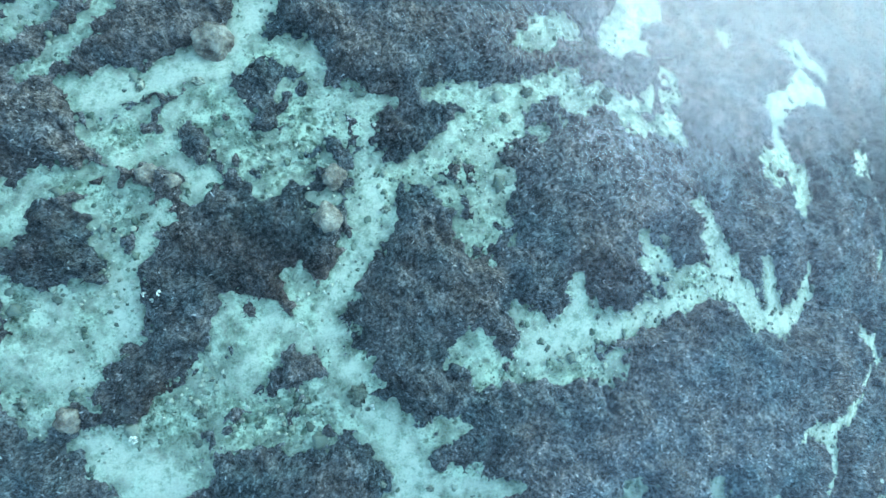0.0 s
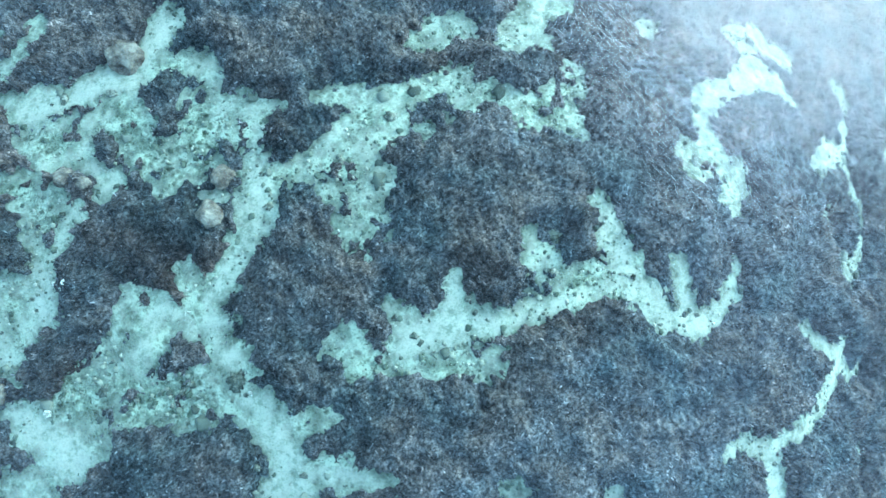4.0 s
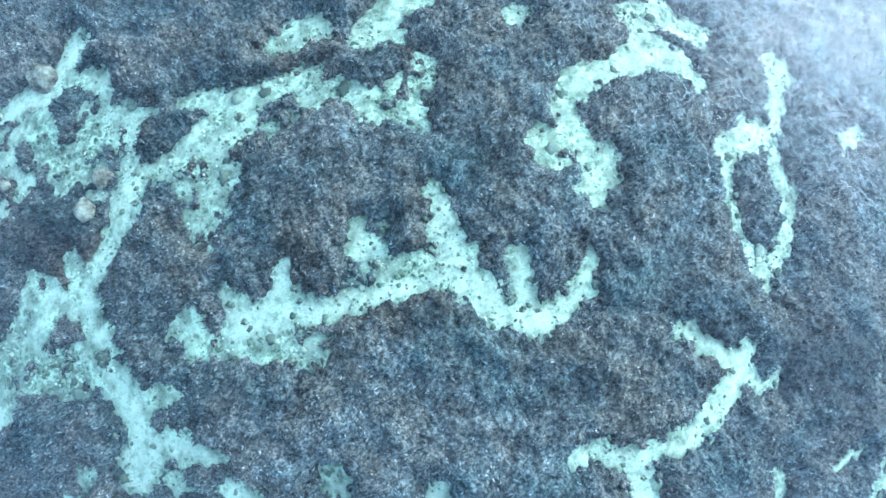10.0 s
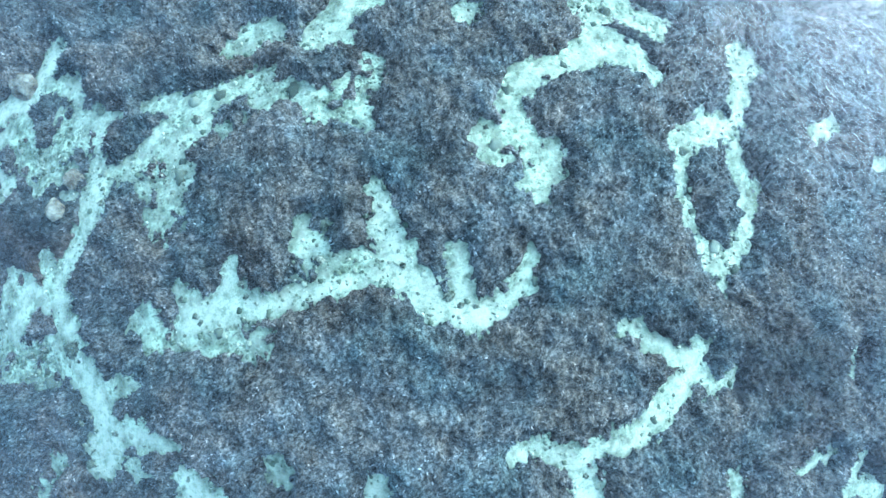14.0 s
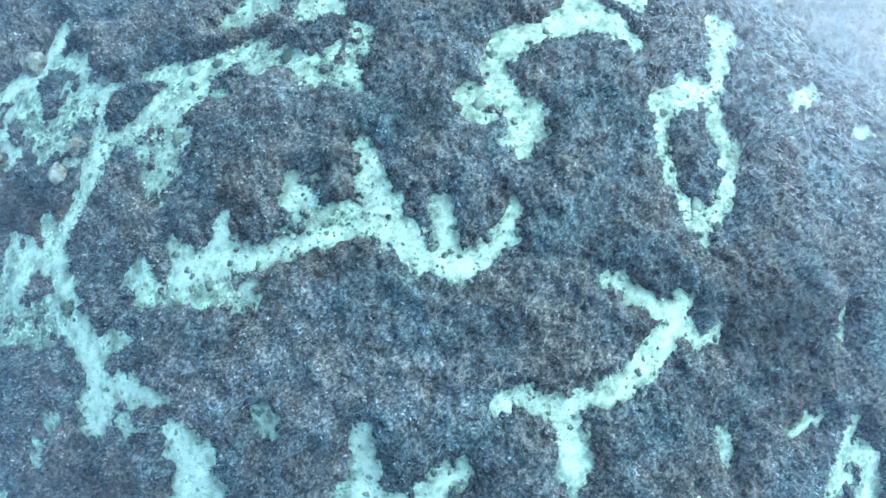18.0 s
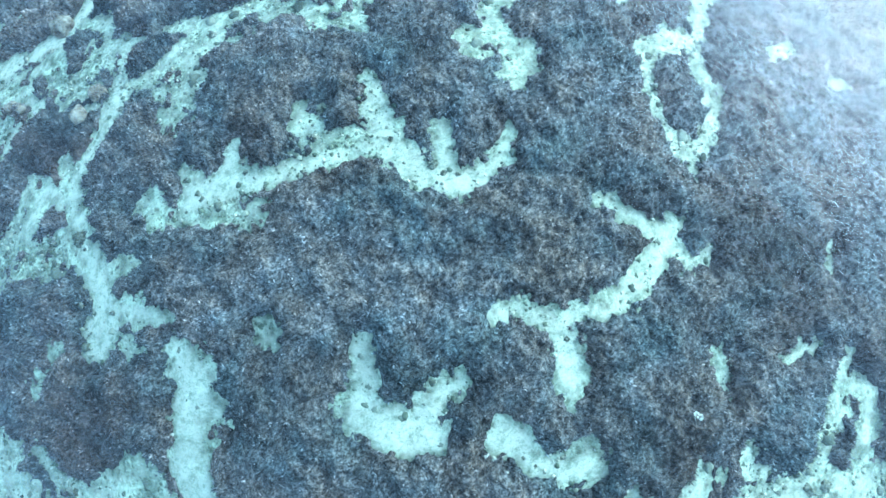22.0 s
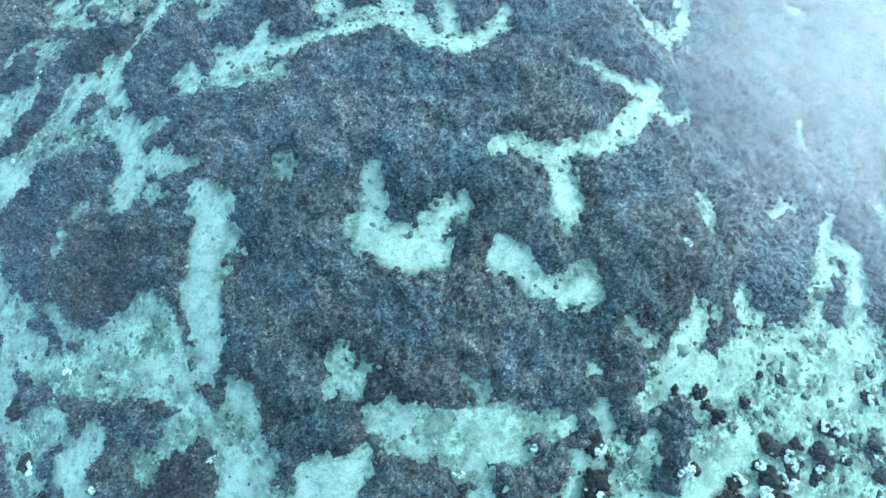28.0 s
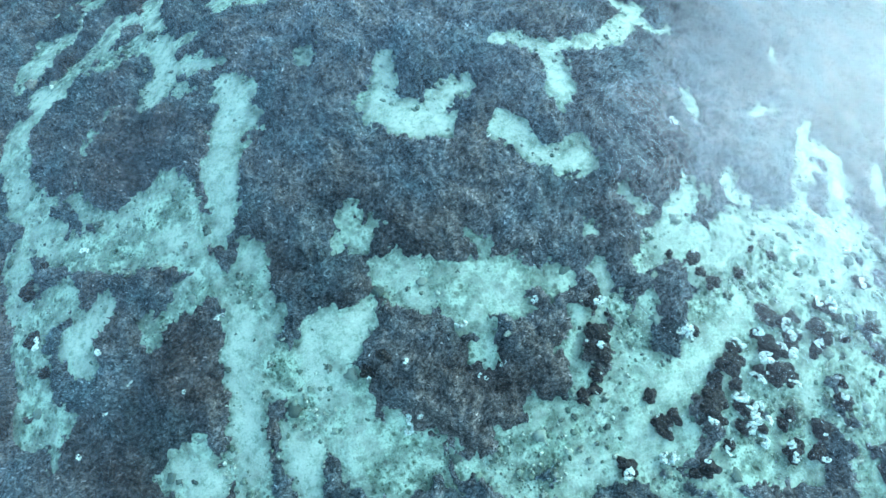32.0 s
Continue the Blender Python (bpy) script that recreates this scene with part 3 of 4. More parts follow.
turf_patch((-1.68, -8.56, 0.50), (-2.58, -8.50, 0.59), (-4.00, -8.14, 0.55))
turf_patch((-0.64, -9.94, 0.38), (-0.10, -10.93, 0.27))

def step_up(v):
    v = np.clip(v, 0, 1)
    return v * v * (3 - 2 * v)


speckle = 0.55 * value_noise(PX, PY, 0.45, 5) + 0.3 * value_noise(PX, PY, 0.2, 6) + 0.15 * value_noise(PX, PY, 0.1, 8)
cover = np.minimum(1.2, np.maximum(far_from["rubble"], (speckle - 0.615) * 1.2))
cover = np.minimum(cover, far_from["sand"])
# the coral thins out in ragged patches towards the rim of the mound
rim = np.minimum(np.minimum(PX - X0, X1 - PX), np.minimum(PY - Y0, Y1 - PY))
cover = np.minimum(cover, (rim - 0.3) * 0.35 + 4.0 * (0.6 * value_noise(PX, PY, 2.6, 27) + 0.4 * value_noise(PX, PY, 0.9, 28) - 0.62))
cover = np.maximum(cover, -far_from["coral"])
cover += 0.05 * (value_noise(PX, PY, 0.13, 9) - 0.5)
turf_map = np.clip(0.5 - far_from["rubble"] / 0.5, 0, 1) * np.clip(0.75 + far_from["sand"] / 0.6, 0.45, 1)
turf_map = np.maximum(turf_map, np.clip(cover / 0.28 + 1.0, 0, 1) * 0.85)
turf_map = np.maximum(turf_map, 0.46 * np.clip(0.5 - far_from["sand"] / 0.3, 0, 1))
turf_map *= np.clip(0.9 + far_from["clean"] / 0.3, 0.12, 1)
turf_map = np.maximum(turf_map, np.clip(0.5 + far_from["clean"] / 0.2, 0.35, 1) * 0.8 * step_up((0.6 * value_noise(PX, PY, 0.6, 23) + 0.4 * value_noise(PX, PY, 0.22, 24) - 0.40) / 0.25))
turf_map = np.maximum(turf_map, step_up(0.55 - far_from["turf"] / 0.6))


# what grows on the reef: darker brown and paler grey stands of coral, in stops
tone_map = -0.75 * step_up(0.5 - far_from["dark"] / 1.1) + 0.28 * step_up(0.5 - far_from["pale"] / 1.1)


def sheet(name, xs, ys, height, keep=None, mat=None):
    """A mesh over a grid of xs and ys; keep: which cells it has."""
    nx, ny = len(xs), len(ys)
    gxx, gyy = np.meshgrid(xs, ys)
    idx = np.arange(nx * ny).reshape(ny, nx)
    quads = np.stack([idx[:-1, :-1], idx[:-1, 1:], idx[1:, 1:], idx[1:, :-1]], -1)
    quads = quads[keep] if keep is not None else quads.reshape(-1, 4)
    used, inverse = np.unique(quads, return_inverse=True)
    quads = inverse.reshape(-1, 4)
    co = np.stack([gxx.ravel()[used], gyy.ravel()[used], height.ravel()[used]], -1)
    me = bpy.data.meshes.new(name)
    me.vertices.add(len(co))
    me.vertices.foreach_set("co", co.astype(np.float32).ravel())
    me.loops.add(quads.size)
    me.loops.foreach_set("vertex_index", quads.astype(np.int32).ravel())
    me.polygons.add(len(quads))
    me.polygons.foreach_set("loop_start", np.arange(0, quads.size, 4, dtype=np.int32))
    me.polygons.foreach_set("loop_total", np.full(len(quads), 4, dtype=np.int32))
    me.polygons.foreach_set("use_smooth", np.ones(len(quads), dtype=bool))
    me.update(calc_edges=True)
    me.materials.append(mat)
    return me, used


# the sand: one sheet, fine on the mound, running out to the horizon
far_out = np.array([0.3, 0.8, 1.6, 3, 6, 12, 25, 60, 150, 400, 1000, 2500])
sx, sy = np.arange(X0, X1, 0.12), np.arange(Y0, Y1, 0.12)
sx = np.concatenate([X0 - far_out[::-1], sx, sx[-1] + far_out])
sy = np.concatenate([Y0 - far_out[::-1], sy, sy[-1] + far_out])
SX, SY = np.meshgrid(sx, sy)
sand_z = mound(SX, SY) + 0.10 * (value_noise(SX, SY, 1.4, 11) - 0.5) + 0.05 * (value_noise(SX, SY, 0.4, 12) - 0.5)
ci = np.clip(np.searchsorted(gx, SX), 0, len(gx) - 1)
cj = np.clip(np.searchsorted(gy, SY), 0, len(gy) - 1)
turf = turf_map[cj, ci]
turf[(SX < X0) | (SX > X1) | (SY < Y0) | (SY > Y1)] = 1.0
me, used = sheet("ground", sx, sy, sand_z, None, SAND)
me.attributes.new("turf", "FLOAT", "POINT").data.foreach_set("value", turf.ravel()[used].astype(np.float32))
tagged(new("ground", me), "pale coral sand seabed with patchy algal turf", "seabed", kind="structure")

# the reef: every mass of coral that stands apart is a thing
rise = 0.29 * step_up(cover / 0.55) + 0.10 * step_up((cover + 0.02) / 0.10)
ux, uy = 0.83 * wx - 0.56 * wy, 0.56 * wx + 0.83 * wy
lump = 0.16 * (value_noise(ux, uy, 0.9, 13) - 0.4) + 0.20 * (value_noise(wx, uy, 0.40, 14) - 0.5) + 0.11 * (value_noise(ux, wy, 0.19, 29) - 0.5) + 0.09 * (value_noise(PX, PY, 0.09, 15) - 0.5)
reef_z = mound(PX, PY) - 0.10 + rise + lump * step_up(cover / 0.2)
cells = (cover[:-1, :-1] > -0.05) & (cover[1:, 1:] > -0.05) & (cover[:-1, 1:] > -0.05) & (cover[1:, :-1] > -0.05)


def islands(mask):
    """Numbers the connected cells of a mask, from 1."""
    names = np.zeros(mask.shape, dtype=np.int32)
    h, w = mask.shape
    flat, lab, count = mask.ravel(), names.ravel(), 0
    for seed in np.flatnonzero(flat):
        if lab[seed]:
            continue
        count += 1
        lab[seed] = count
        stack = [int(seed)]
        while stack:
            k = stack.pop()
            for q in (k - 1, k + 1, k - w, k + w):
                if 0 <= q < flat.size and flat[q] and not lab[q]:
                    lab[q] = count
                    stack.append(q)
    return names, count


names, count = islands(cells)
sizes = np.bincount(names.ravel(), minlength=count + 1)
for k in range(1, count + 1):
    if sizes[k] < 60:
        continue
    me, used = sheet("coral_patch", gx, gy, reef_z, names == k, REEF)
    me.attributes.new("growth", "FLOAT", "POINT").data.foreach_set("value", tone_map.ravel()[used].astype(np.float32))
    tagged(new("coral_reef" if sizes[k] > 30000 else "coral_patch", me),
           "dark branching coral thicket raised above pale sand" if sizes[k] > 30000 else "small dark coral patch standing on sand",
           "coral reef" if sizes[k] > 30000 else "coral patch", group="" if sizes[k] > 30000 else "coral patches on the sand")
small = np.isin(names, np.flatnonzero(sizes < 60)) & (names > 0)
if small.any():
    me, used = sheet("coral_rubble", gx, gy, reef_z, small, REEF)
    tagged(new("coral_rubble", me), "scattered dark coral rubble on sand", "coral rubble", kind="stuff")

# ---- branching coral: a thicket of short blunt twigs over the whole reef ----
def height_at(x, y):
    """The top of the seabed or the coral at places inside the plan."""
    i = np.clip(np.round((np.asarray(x) - X0) / STEP).astype(int), 0, len(gx) - 1)
    j = np.clip(np.round((np.asarray(y) - Y0) / STEP).astype(int), 0, len(gy) - 1)
    return np.maximum(mound(np.asarray(x), np.asarray(y)) - 0.02, np.where(cover[j, i] > -0.04, reef_z[j, i], -99.0)), cover[j, i]


def twig_material():
    m, t, b = material("coral_twigs", 0.7)
    g = t.nodes.new("ShaderNodeNewGeometry")
    each = ramp(t, g.outputs["Random Per Island"], (0.0, (0.03, 0.03, 0.033)), (0.5, (0.105, 0.105, 0.112)), (0.84, (0.23, 0.23, 0.235)), (1.0, (0.46, 0.46, 0.46)))
    tone = ramp(t, grain(t, 0.55, 4), (0.36, (0.85, 1.0, 1.10)), (0.5, (1.03, 1.0, 1.07)), (0.62, (1.18, 1.0, 0.97)))
    area = ramp(t, grain(t, 0.5, 6, 0.7), (0.34, (0.65, 0.65, 0.66)), (0.5, (1.0, 1.0, 1.0)), (0.66, (1.35, 1.35, 1.35)))
    bush = ramp(t, grain(t, 2.6, 4, 0.65), (0.36, (0.55, 0.55, 0.57)), (0.64, (1.38, 1.37, 1.36)))
    t.links.new(growth(t, blend(t, 1.0, blend(t, 1.0, blend(t, 1.0, each, tone, "MULTIPLY"), area, "MULTIPLY"), bush, "MULTIPLY")), b.inputs["Base Color"])
    return m


def thicket(count, seed):
    rs = np.random.RandomState(seed)
    x, y = rs.uniform(X0 + 3, X1 - 6, count * 3), rs.uniform(Y0 + 3, Y1 - 5, count * 3)
    z, c = height_at(x, y)
    ok = np.flatnonzero(c > 0.06)[:count]
    x, y, z = x[ok], y[ok], z[ok]
    twigs = 3
    x, y, z = (np.repeat(v, twigs) for v in (x, y, z))
    n = len(x)
    turn, lean = rs.uniform(0, 2 * np.pi, n), np.radians(rs.uniform(15, 75, n))
    long, wide = rs.uniform(0.035, 0.10, n), rs.uniform(0.009, 0.020, n)
    way = np.stack([np.cos(turn) * np.sin(lean), np.sin(turn) * np.sin(lean), np.cos(lean)], -1)
    side = np.stack([-np.sin(turn), np.cos(turn), 0 * turn], -1)
    over = np.cross(way, side)
    foot = np.stack([x, y, z - 0.02], -1)
    co = np.empty((n, 6, 3))
    for k in range(3):
        a = 2 * np.pi * k / 3
        out = side * np.cos(a) + over * np.sin(a)
        co[:, k] = foot + out * wide[:, None]
        co[:, 3 + k] = foot + way * long[:, None] + out * (wide * 0.55)[:, None]
    faces = np.array([[0, 1, 4, 3], [1, 2, 5, 4], [2, 0, 3, 5]])
    tops = np.array([3, 4, 5])
    base = np.arange(n)[:, None, None] * 6
    quads = (base + faces[None]).reshape(-1)
    tris = (np.arange(n)[:, None] * 6 + tops[None]).reshape(-1)
    me = bpy.data.meshes.new("branching_coral")
    me.vertices.add(n * 6)
    me.vertices.foreach_set("co", co.astype(np.float32).ravel())
    loops = np.concatenate([quads, tris]).astype(np.int32)
    me.loops.add(len(loops))
    me.loops.foreach_set("vertex_index", loops)
    nq, nt = len(quads) // 4, len(tris) // 3
    me.polygons.add(nq + nt)
    me.polygons.foreach_set("loop_start", np.concatenate([np.arange(nq) * 4, nq * 4 + np.arange(nt) * 3]).astype(np.int32))
    me.polygons.foreach_set("loop_total", np.concatenate([np.full(nq, 4), np.full(nt, 3)]).astype(np.int32))
    me.update(calc_edges=True)
    i, j = ((x - X0) / STEP).astype(int), ((y - Y0) / STEP).astype(int)
    me.attributes.new("growth", "FLOAT", "POINT").data.foreach_set("value", np.repeat(tone_map[j, i], 6).astype(np.float32))
    me.materials.append(TWIGS)
    return tagged(new("branching_coral", me), "grey-brown branching coral twigs covering the reef", "coral", kind="stuff")


def pebbles(count, seed, low, high, fringe, flat, colours, name, label, category):
    """Loose lumps, along the reef's edges where fringe is high and over the turf."""
    rs = np.random.RandomState(seed)
    x, y = rs.uniform(X0 + 3, X1 - 6, count * 8), rs.uniform(Y0 + 3, Y1 - 5, count * 8)
    i = ((x - X0) / STEP).astype(int)
    j = ((y - Y0) / STEP).astype(int)
    c, tf = cover[j, i], turf_map[j, i]
    chance = np.where((c < 0.08) & (c > -0.28), fringe, 0.0) + np.where(c < 0, 0.01 + 0.3 * tf ** 2, 0.0)
    ok = np.flatnonzero(rs.rand(len(x)) < chance)[:count]
    x, y = x[ok], y[ok]
    z, c = height_at(x, y)
    bm = bmesh.new()
    bmesh.ops.create_icosphere(bm, subdivisions=1 if high < 0.06 else 2, radius=1.0)
    ball = np.array([v.co[:] for v in bm.verts])
    tri = np.array([[v.index for v in f.verts] for f in bm.faces])
    bm.free()
    n, k = len(x), len(ball)
    size = low + (high - low) * rs.rand(n) ** 4
    co = ball[None] * (size[:, None, None] * rs.uniform(0.45, 1.5, (n, k, 1))) * np.array([1, 1, flat]) + np.stack([x, y, z + size * 0.2], -1)[:, None]
    loops = (np.arange(n)[:, None, None] * k + tri[None]).reshape(-1).astype(np.int32)
    me = bpy.data.meshes.new("coral_rubble")
    me.vertices.add(n * k)
    me.vertices.foreach_set("co", co.astype(np.float32).ravel())
    me.loops.add(len(loops))
    me.loops.foreach_set("vertex_index", loops)
    me.polygons.add(len(loops) // 3)
    me.polygons.foreach_set("loop_start", np.arange(0, len(loops), 3, dtype=np.int32))
    me.polygons.foreach_set("loop_total", np.full(len(loops) // 3, 3, dtype=np.int32))
    me.polygons.foreach_set("use_smooth", np.ones(len(loops) // 3, dtype=bool))
    me.update(calc_edges=True)
    m, t, b = material(name, 0.85)
    g = t.nodes.new("ShaderNodeNewGeometry")
    t.links.new(ramp(t, g.outputs["Random Per Island"], *((k / 3, c) for k, c in enumerate(colours))), b.inputs["Base Color"])
    relief(t, b, grain(t, 30, 4), 0.8, 0.02)
    me.name = name
    me.materials.append(m)
    tagged(new(name, me), label, category, kind="stuff")


TWIGS = twig_material()
pebbles(30000, 33, 0.010, 0.048, 0.28, 0.5, ((0.10, 0.115, 0.10), (0.19, 0.21, 0.175), (0.32, 0.33, 0.28), (0.55, 0.55, 0.48)),
        "coral_rubble", "loose grey-green coral rubble along the reef edges", "coral rubble")
pebbles(12000, 35, 0.02, 0.075, 0.22, 0.25, ((0.085, 0.11, 0.088), (0.14, 0.17, 0.135), (0.23, 0.26, 0.21), (0.40, 0.42, 0.35)),
        "algal_tufts", "dark green algal tufts scattered over the turf sand", "algae")
pebbles(1500, 37, 0.05, 0.17, 0.05, 0.35, ((0.06, 0.07, 0.062), (0.10, 0.115, 0.10), (0.17, 0.19, 0.16), (0.28, 0.30, 0.26)),
        "turf_knobs", "soft grey-green turf knobs dotted over the sand", "algae")
thicket(95000, 31)


# ---- single corals and stones ----
def lump_mesh(name, seed, flat, knobs, mat, detail=3):
    """A rounded, knobbly body of about one metre, its foot cut off below the ground."""
    bm = bmesh.new()
    bmesh.ops.create_icosphere(bm, subdivisions=detail, radius=1.0)
    shift = Vector((seed * 3.7, seed * 1.3, seed * 5.1))
    for v in bm.verts:
        n = noise.noise(v.co * 1.1 + shift) * 0.35 + noise.noise(v.co * 2.6 + shift) * knobs + noise.noise(v.co * 6.0 + shift) * knobs * 0.5
        v.co *= 1.0 + n
        v.co.z *= flat
    for f in bm.faces:
        f.smooth = True
    me = bpy.data.meshes.new(name)
    bm.to_mesh(me)
    bm.free()
    me.materials.append(mat)
    return me


def lobed_mesh(name, seed, mat):
    """A cluster of uneven lobes, about one metre across."""
    pick = random.Random(seed)
    bm = bmesh.new()
    for k in range(pick.randint(6, 9)):
        a, d, r = pick.uniform(0, 6.28), (0 if k == 0 else pick.uniform(0.35, 0.75)), (0.6 if k == 0 else pick.uniform(0.2, 0.42))
        centre = Vector((math.cos(a) * d, math.sin(a) * d, pick.uniform(-0.1, 0.05)))
        made = bmesh.ops.create_icosphere(bm, subdivisions=4, radius=r)["verts"]
        shift = Vector((seed, k * 2.3, k))
        for v in made:
            n = noise.noise(v.co * 2.6 + shift) * 0.34 + noise.noise(v.co * 7.0 + shift) * 0.24 + noise.noise(v.co * 16.0 + shift) * 0.14
            v.co = v.co * (1 + n) + centre
            v.co.z *= 0.75
    for f in bm.faces:
        f.smooth = True
    me = bpy.data.meshes.new(name)
    bm.to_mesh(me)
    bm.free()
    me.materials.append(mat)
    return me


def crust_mesh(seed):
    """A white crust, for bleached coral and bommie glints: rough little lobes along a bent, broken ring about one metre
    in radius.
    """
    pick = random.Random(seed)
    bm = bmesh.new()
    start, sweep = pick.uniform(0, 6.28), pick.uniform(2.2, 5.0)
    count = pick.randint(6, 9)
    for k in range(count):
        a = start + sweep * k / (count - 1)
        d, r = pick.uniform(0.5, 0.85), pick.uniform(0.2, 0.42)
        centre = Vector((math.cos(a) * d, math.sin(a) * d * 0.8, pick.uniform(-0.12, 0.12)))
        shift = Vector((seed * 1.7, k * 2.3, k))
        for v in bmesh.ops.create_icosphere(bm, subdivisions=2, radius=r)["verts"]:
            n = noise.noise(v.co * 5.0 + shift) * 0.55 + noise.noise(v.co * 11.0 + shift) * 0.4
            v.co = v.co * (1 + n) + centre
    me = bpy.data.meshes.new("bleached_coral")
    bm.to_mesh(me)
    bm.free()
    me.materials.append(BLEACHED_GLINT)
    return me


def boulder_material():
    m, t, b = material("massive_coral", 0.8)
    skin = ramp(t, grain(t, 3.5, 5, 0.65), (0.36, (0.09, 0.07, 0.065)), (0.5, (0.24, 0.205, 0.18)), (0.64, (0.42, 0.38, 0.335)))
    t.links.new(blend(t, 0.7, skin, ramp(t, grain(t, 30, 3), (0.3, (0.5,) * 3), (0.65, (1.0,) * 3)), "MULTIPLY"), b.inputs["Base Color"])
    relief(t, b, grain(t, 12, 5), 1.0, 0.06)
    return m


def stone_material():
    m, t, b = material("turfed_stone", 0.85)
    i = t.nodes.new("ShaderNodeObjectInfo")
    own = ramp(t, i.outputs["Random"], (0.0, (0.7, 0.75, 0.75)), (0.6, (1.1, 1.1, 1.1)), (1.0, (1.7, 1.65, 1.6)))
    skin = ramp(t, grain(t, 8, 5, 0.7), (0.34, (0.035, 0.042, 0.036)), (0.5, (0.13, 0.14, 0.12)), (0.62, (0.33, 0.33, 0.28)))
    t.links.new(blend(t, 1.0, skin, own, "MULTIPLY"), b.inputs["Base Color"])
    relief(t, b, grain(t, 16, 5), 0.8, 0.04)
    return m


def head_material():
    m, t, b = material("wet_dark_coral", 0.7)
    t.links.new(ramp(t, grain(t, 14, 5, 0.75), (0.35, (0.006, 0.005, 0.006)), (0.5, (0.022, 0.017, 0.018)), (0.6, (0.075, 0.058, 0.055)), (0.7, (0.22, 0.18, 0.16))), b.inputs["Base Color"])
    relief(t, b, grain(t, 14, 5), 1.0, 0.06)
    return m


def bleached_glint_material():
    m, t, b = material("bleached_coral", 0.6)
    # near-white of bleached coral, also the painted wet glints on the bommies
    t.links.new(ramp(t, grain(t, 15, 4, 0.7), (0.36, (0.10, 0.09, 0.07)), (0.46, (0.60, 0.60, 0.54)), (0.56, (0.9, 0.9, 0.87))), b.inputs["Base Color"])
    relief(t, b, grain(t, 30, 4), 1.0, 0.04)
    return m


BOULDER, STONE, BLEACHED_GLINT, HEAD = boulder_material(), stone_material(), bleached_glint_material(), head_material()
rs = random.Random(5)
STONES = [lump_mesh("coral_stone", k, 0.20, 0.95, STONE, 3) for k in range(9)]
WHITES = [crust_mesh(20 + k) for k in range(9)]


def set_down(name, me, x, y, r, label, category, group, sink=0.25, tall=1.0, wide=1.0):
    ob = new(name, me)
    z, c = height_at(x, y)
    ob.matrix_basis = pose(x, y, float(z) + r * 0.6 * tall - r * sink, rs.uniform(-8, 8), rs.uniform(-8, 8), rs.uniform(0, 360)) @ Matrix.Diagonal((r * rs.uniform(0.85, 1.15) * wide, r * rs.uniform(0.85, 1.15) / wide, r * tall, 1))
    return tagged(ob, label, category, group)


def boulders(*places):
    for k, (x, y, r) in enumerate(places):
        set_down("coral_boulder", lump_mesh("coral_boulder", 40 + k, 0.52, 0.22, BOULDER, 4), x, y, r,
                 "rounded tan massive coral boulder resting on sand", "coral boulder", "massive coral boulders")


def plates(*places):
    for k, (x, y, r) in enumerate(places):
        set_down("plate_coral", lump_mesh("plate_coral", 60 + k, 0.42, 0.20, BOULDER), x, y, r,
                 "flat-topped brown knobbly coral at the reef edge", "plate coral", "plate corals")


def stones(*places):
    for x, y, r in places:
        set_down("coral_stone", rs.choice(STONES), x, y, r * rs.uniform(0.5, 1.0), "dark turf-covered coral stone lying on pale sand", "coral stone", "stones on the sand", 0.3, 1.0, rs.uniform(0.75, 1.35))


heads_set = []


def part(name, me, m, parent, label=""):
    ob = new(name, me)
    ob.parent = parent
    ob.matrix_parent_inverse = parent.matrix_basis.inverted()
    ob.matrix_basis = m
    return tagged(ob, label)


def heads(*places):
    for k, (x, y, r) in enumerate(places):
        r *= 1.08
        z = float(height_at(x, y)[0])
        base = new("coral_bommie")
        base.matrix_basis = pose(x, y, z)
        tagged(base, "dark wet knobbly coral bommie with white glint and bleached knobs on turf-covered sand", "coral bommie", "dark coral bommies")
        body = pose(x, y, z + r * 0.3, rs.uniform(-8, 8), rs.uniform(-8, 8), rs.uniform(0, 360)) @ Matrix.Diagonal((r * rs.uniform(0.8, 1.15), r * rs.uniform(0.8, 1.15), r, 1))
        part("body", lobed_mesh("body", 80 + k, HEAD), body, base, "dark brown knobbly coral body")
        heads_set.append((base, x, y, r, z + r * 0.3))
        # extra white lumps, water glints made solid on the wet coral
        for _ in range(rs.randint(0, 1)):
            a, d, q = rs.uniform(0, 6.28), rs.uniform(0.45, 0.85) * r, rs.uniform(0.03, 0.07)
            lift = z + r * 0.3 + r * 0.5 * math.sqrt(max(0.05, 1 - (d / r) ** 2))
            part("bleached_knob", rs.choice(WHITES), pose(x + math.cos(a) * d, y + math.sin(a) * d, lift, 0, 0, rs.uniform(0, 360)) @ Matrix.Diagonal((q * 1.2, q * rs.uniform(0.7, 1.0), q * 0.7, 1)), base, "white knob for wet glints and bleached coral")


def whites(*places):
    for x, y, r in places:
        near = [h for h in heads_set if math.hypot(h[1] - x, h[2] - y) < h[3] * 1.2]
        if near:
            base, hx, hy, hr, hz = near[0]
            r *= 1.3
            d = min(math.hypot(x - hx, y - hy) / hr, 0.9)
            top = hz + hr * 0.52 * math.sqrt(1 - d * d)
            # on a bommie the white lump also stands in for a wet glint
            part("bleached_knob", rs.choice(WHITES), pose(x, y, top, rs.uniform(-20, 20), rs.uniform(-20, 20), rs.uniform(0, 360)) @ Matrix.Diagonal((r * rs.uniform(0.9, 1.25), r * rs.uniform(0.75, 1.1), r * 0.7, 1)), base, "white knob for wet glints and bleached coral")
            continue
        set_down("bleached_coral", rs.choice(WHITES), x, y, r, "white bleached coral knob on dark coral", "bleached coral", "bleached coral knobs", 0.2)


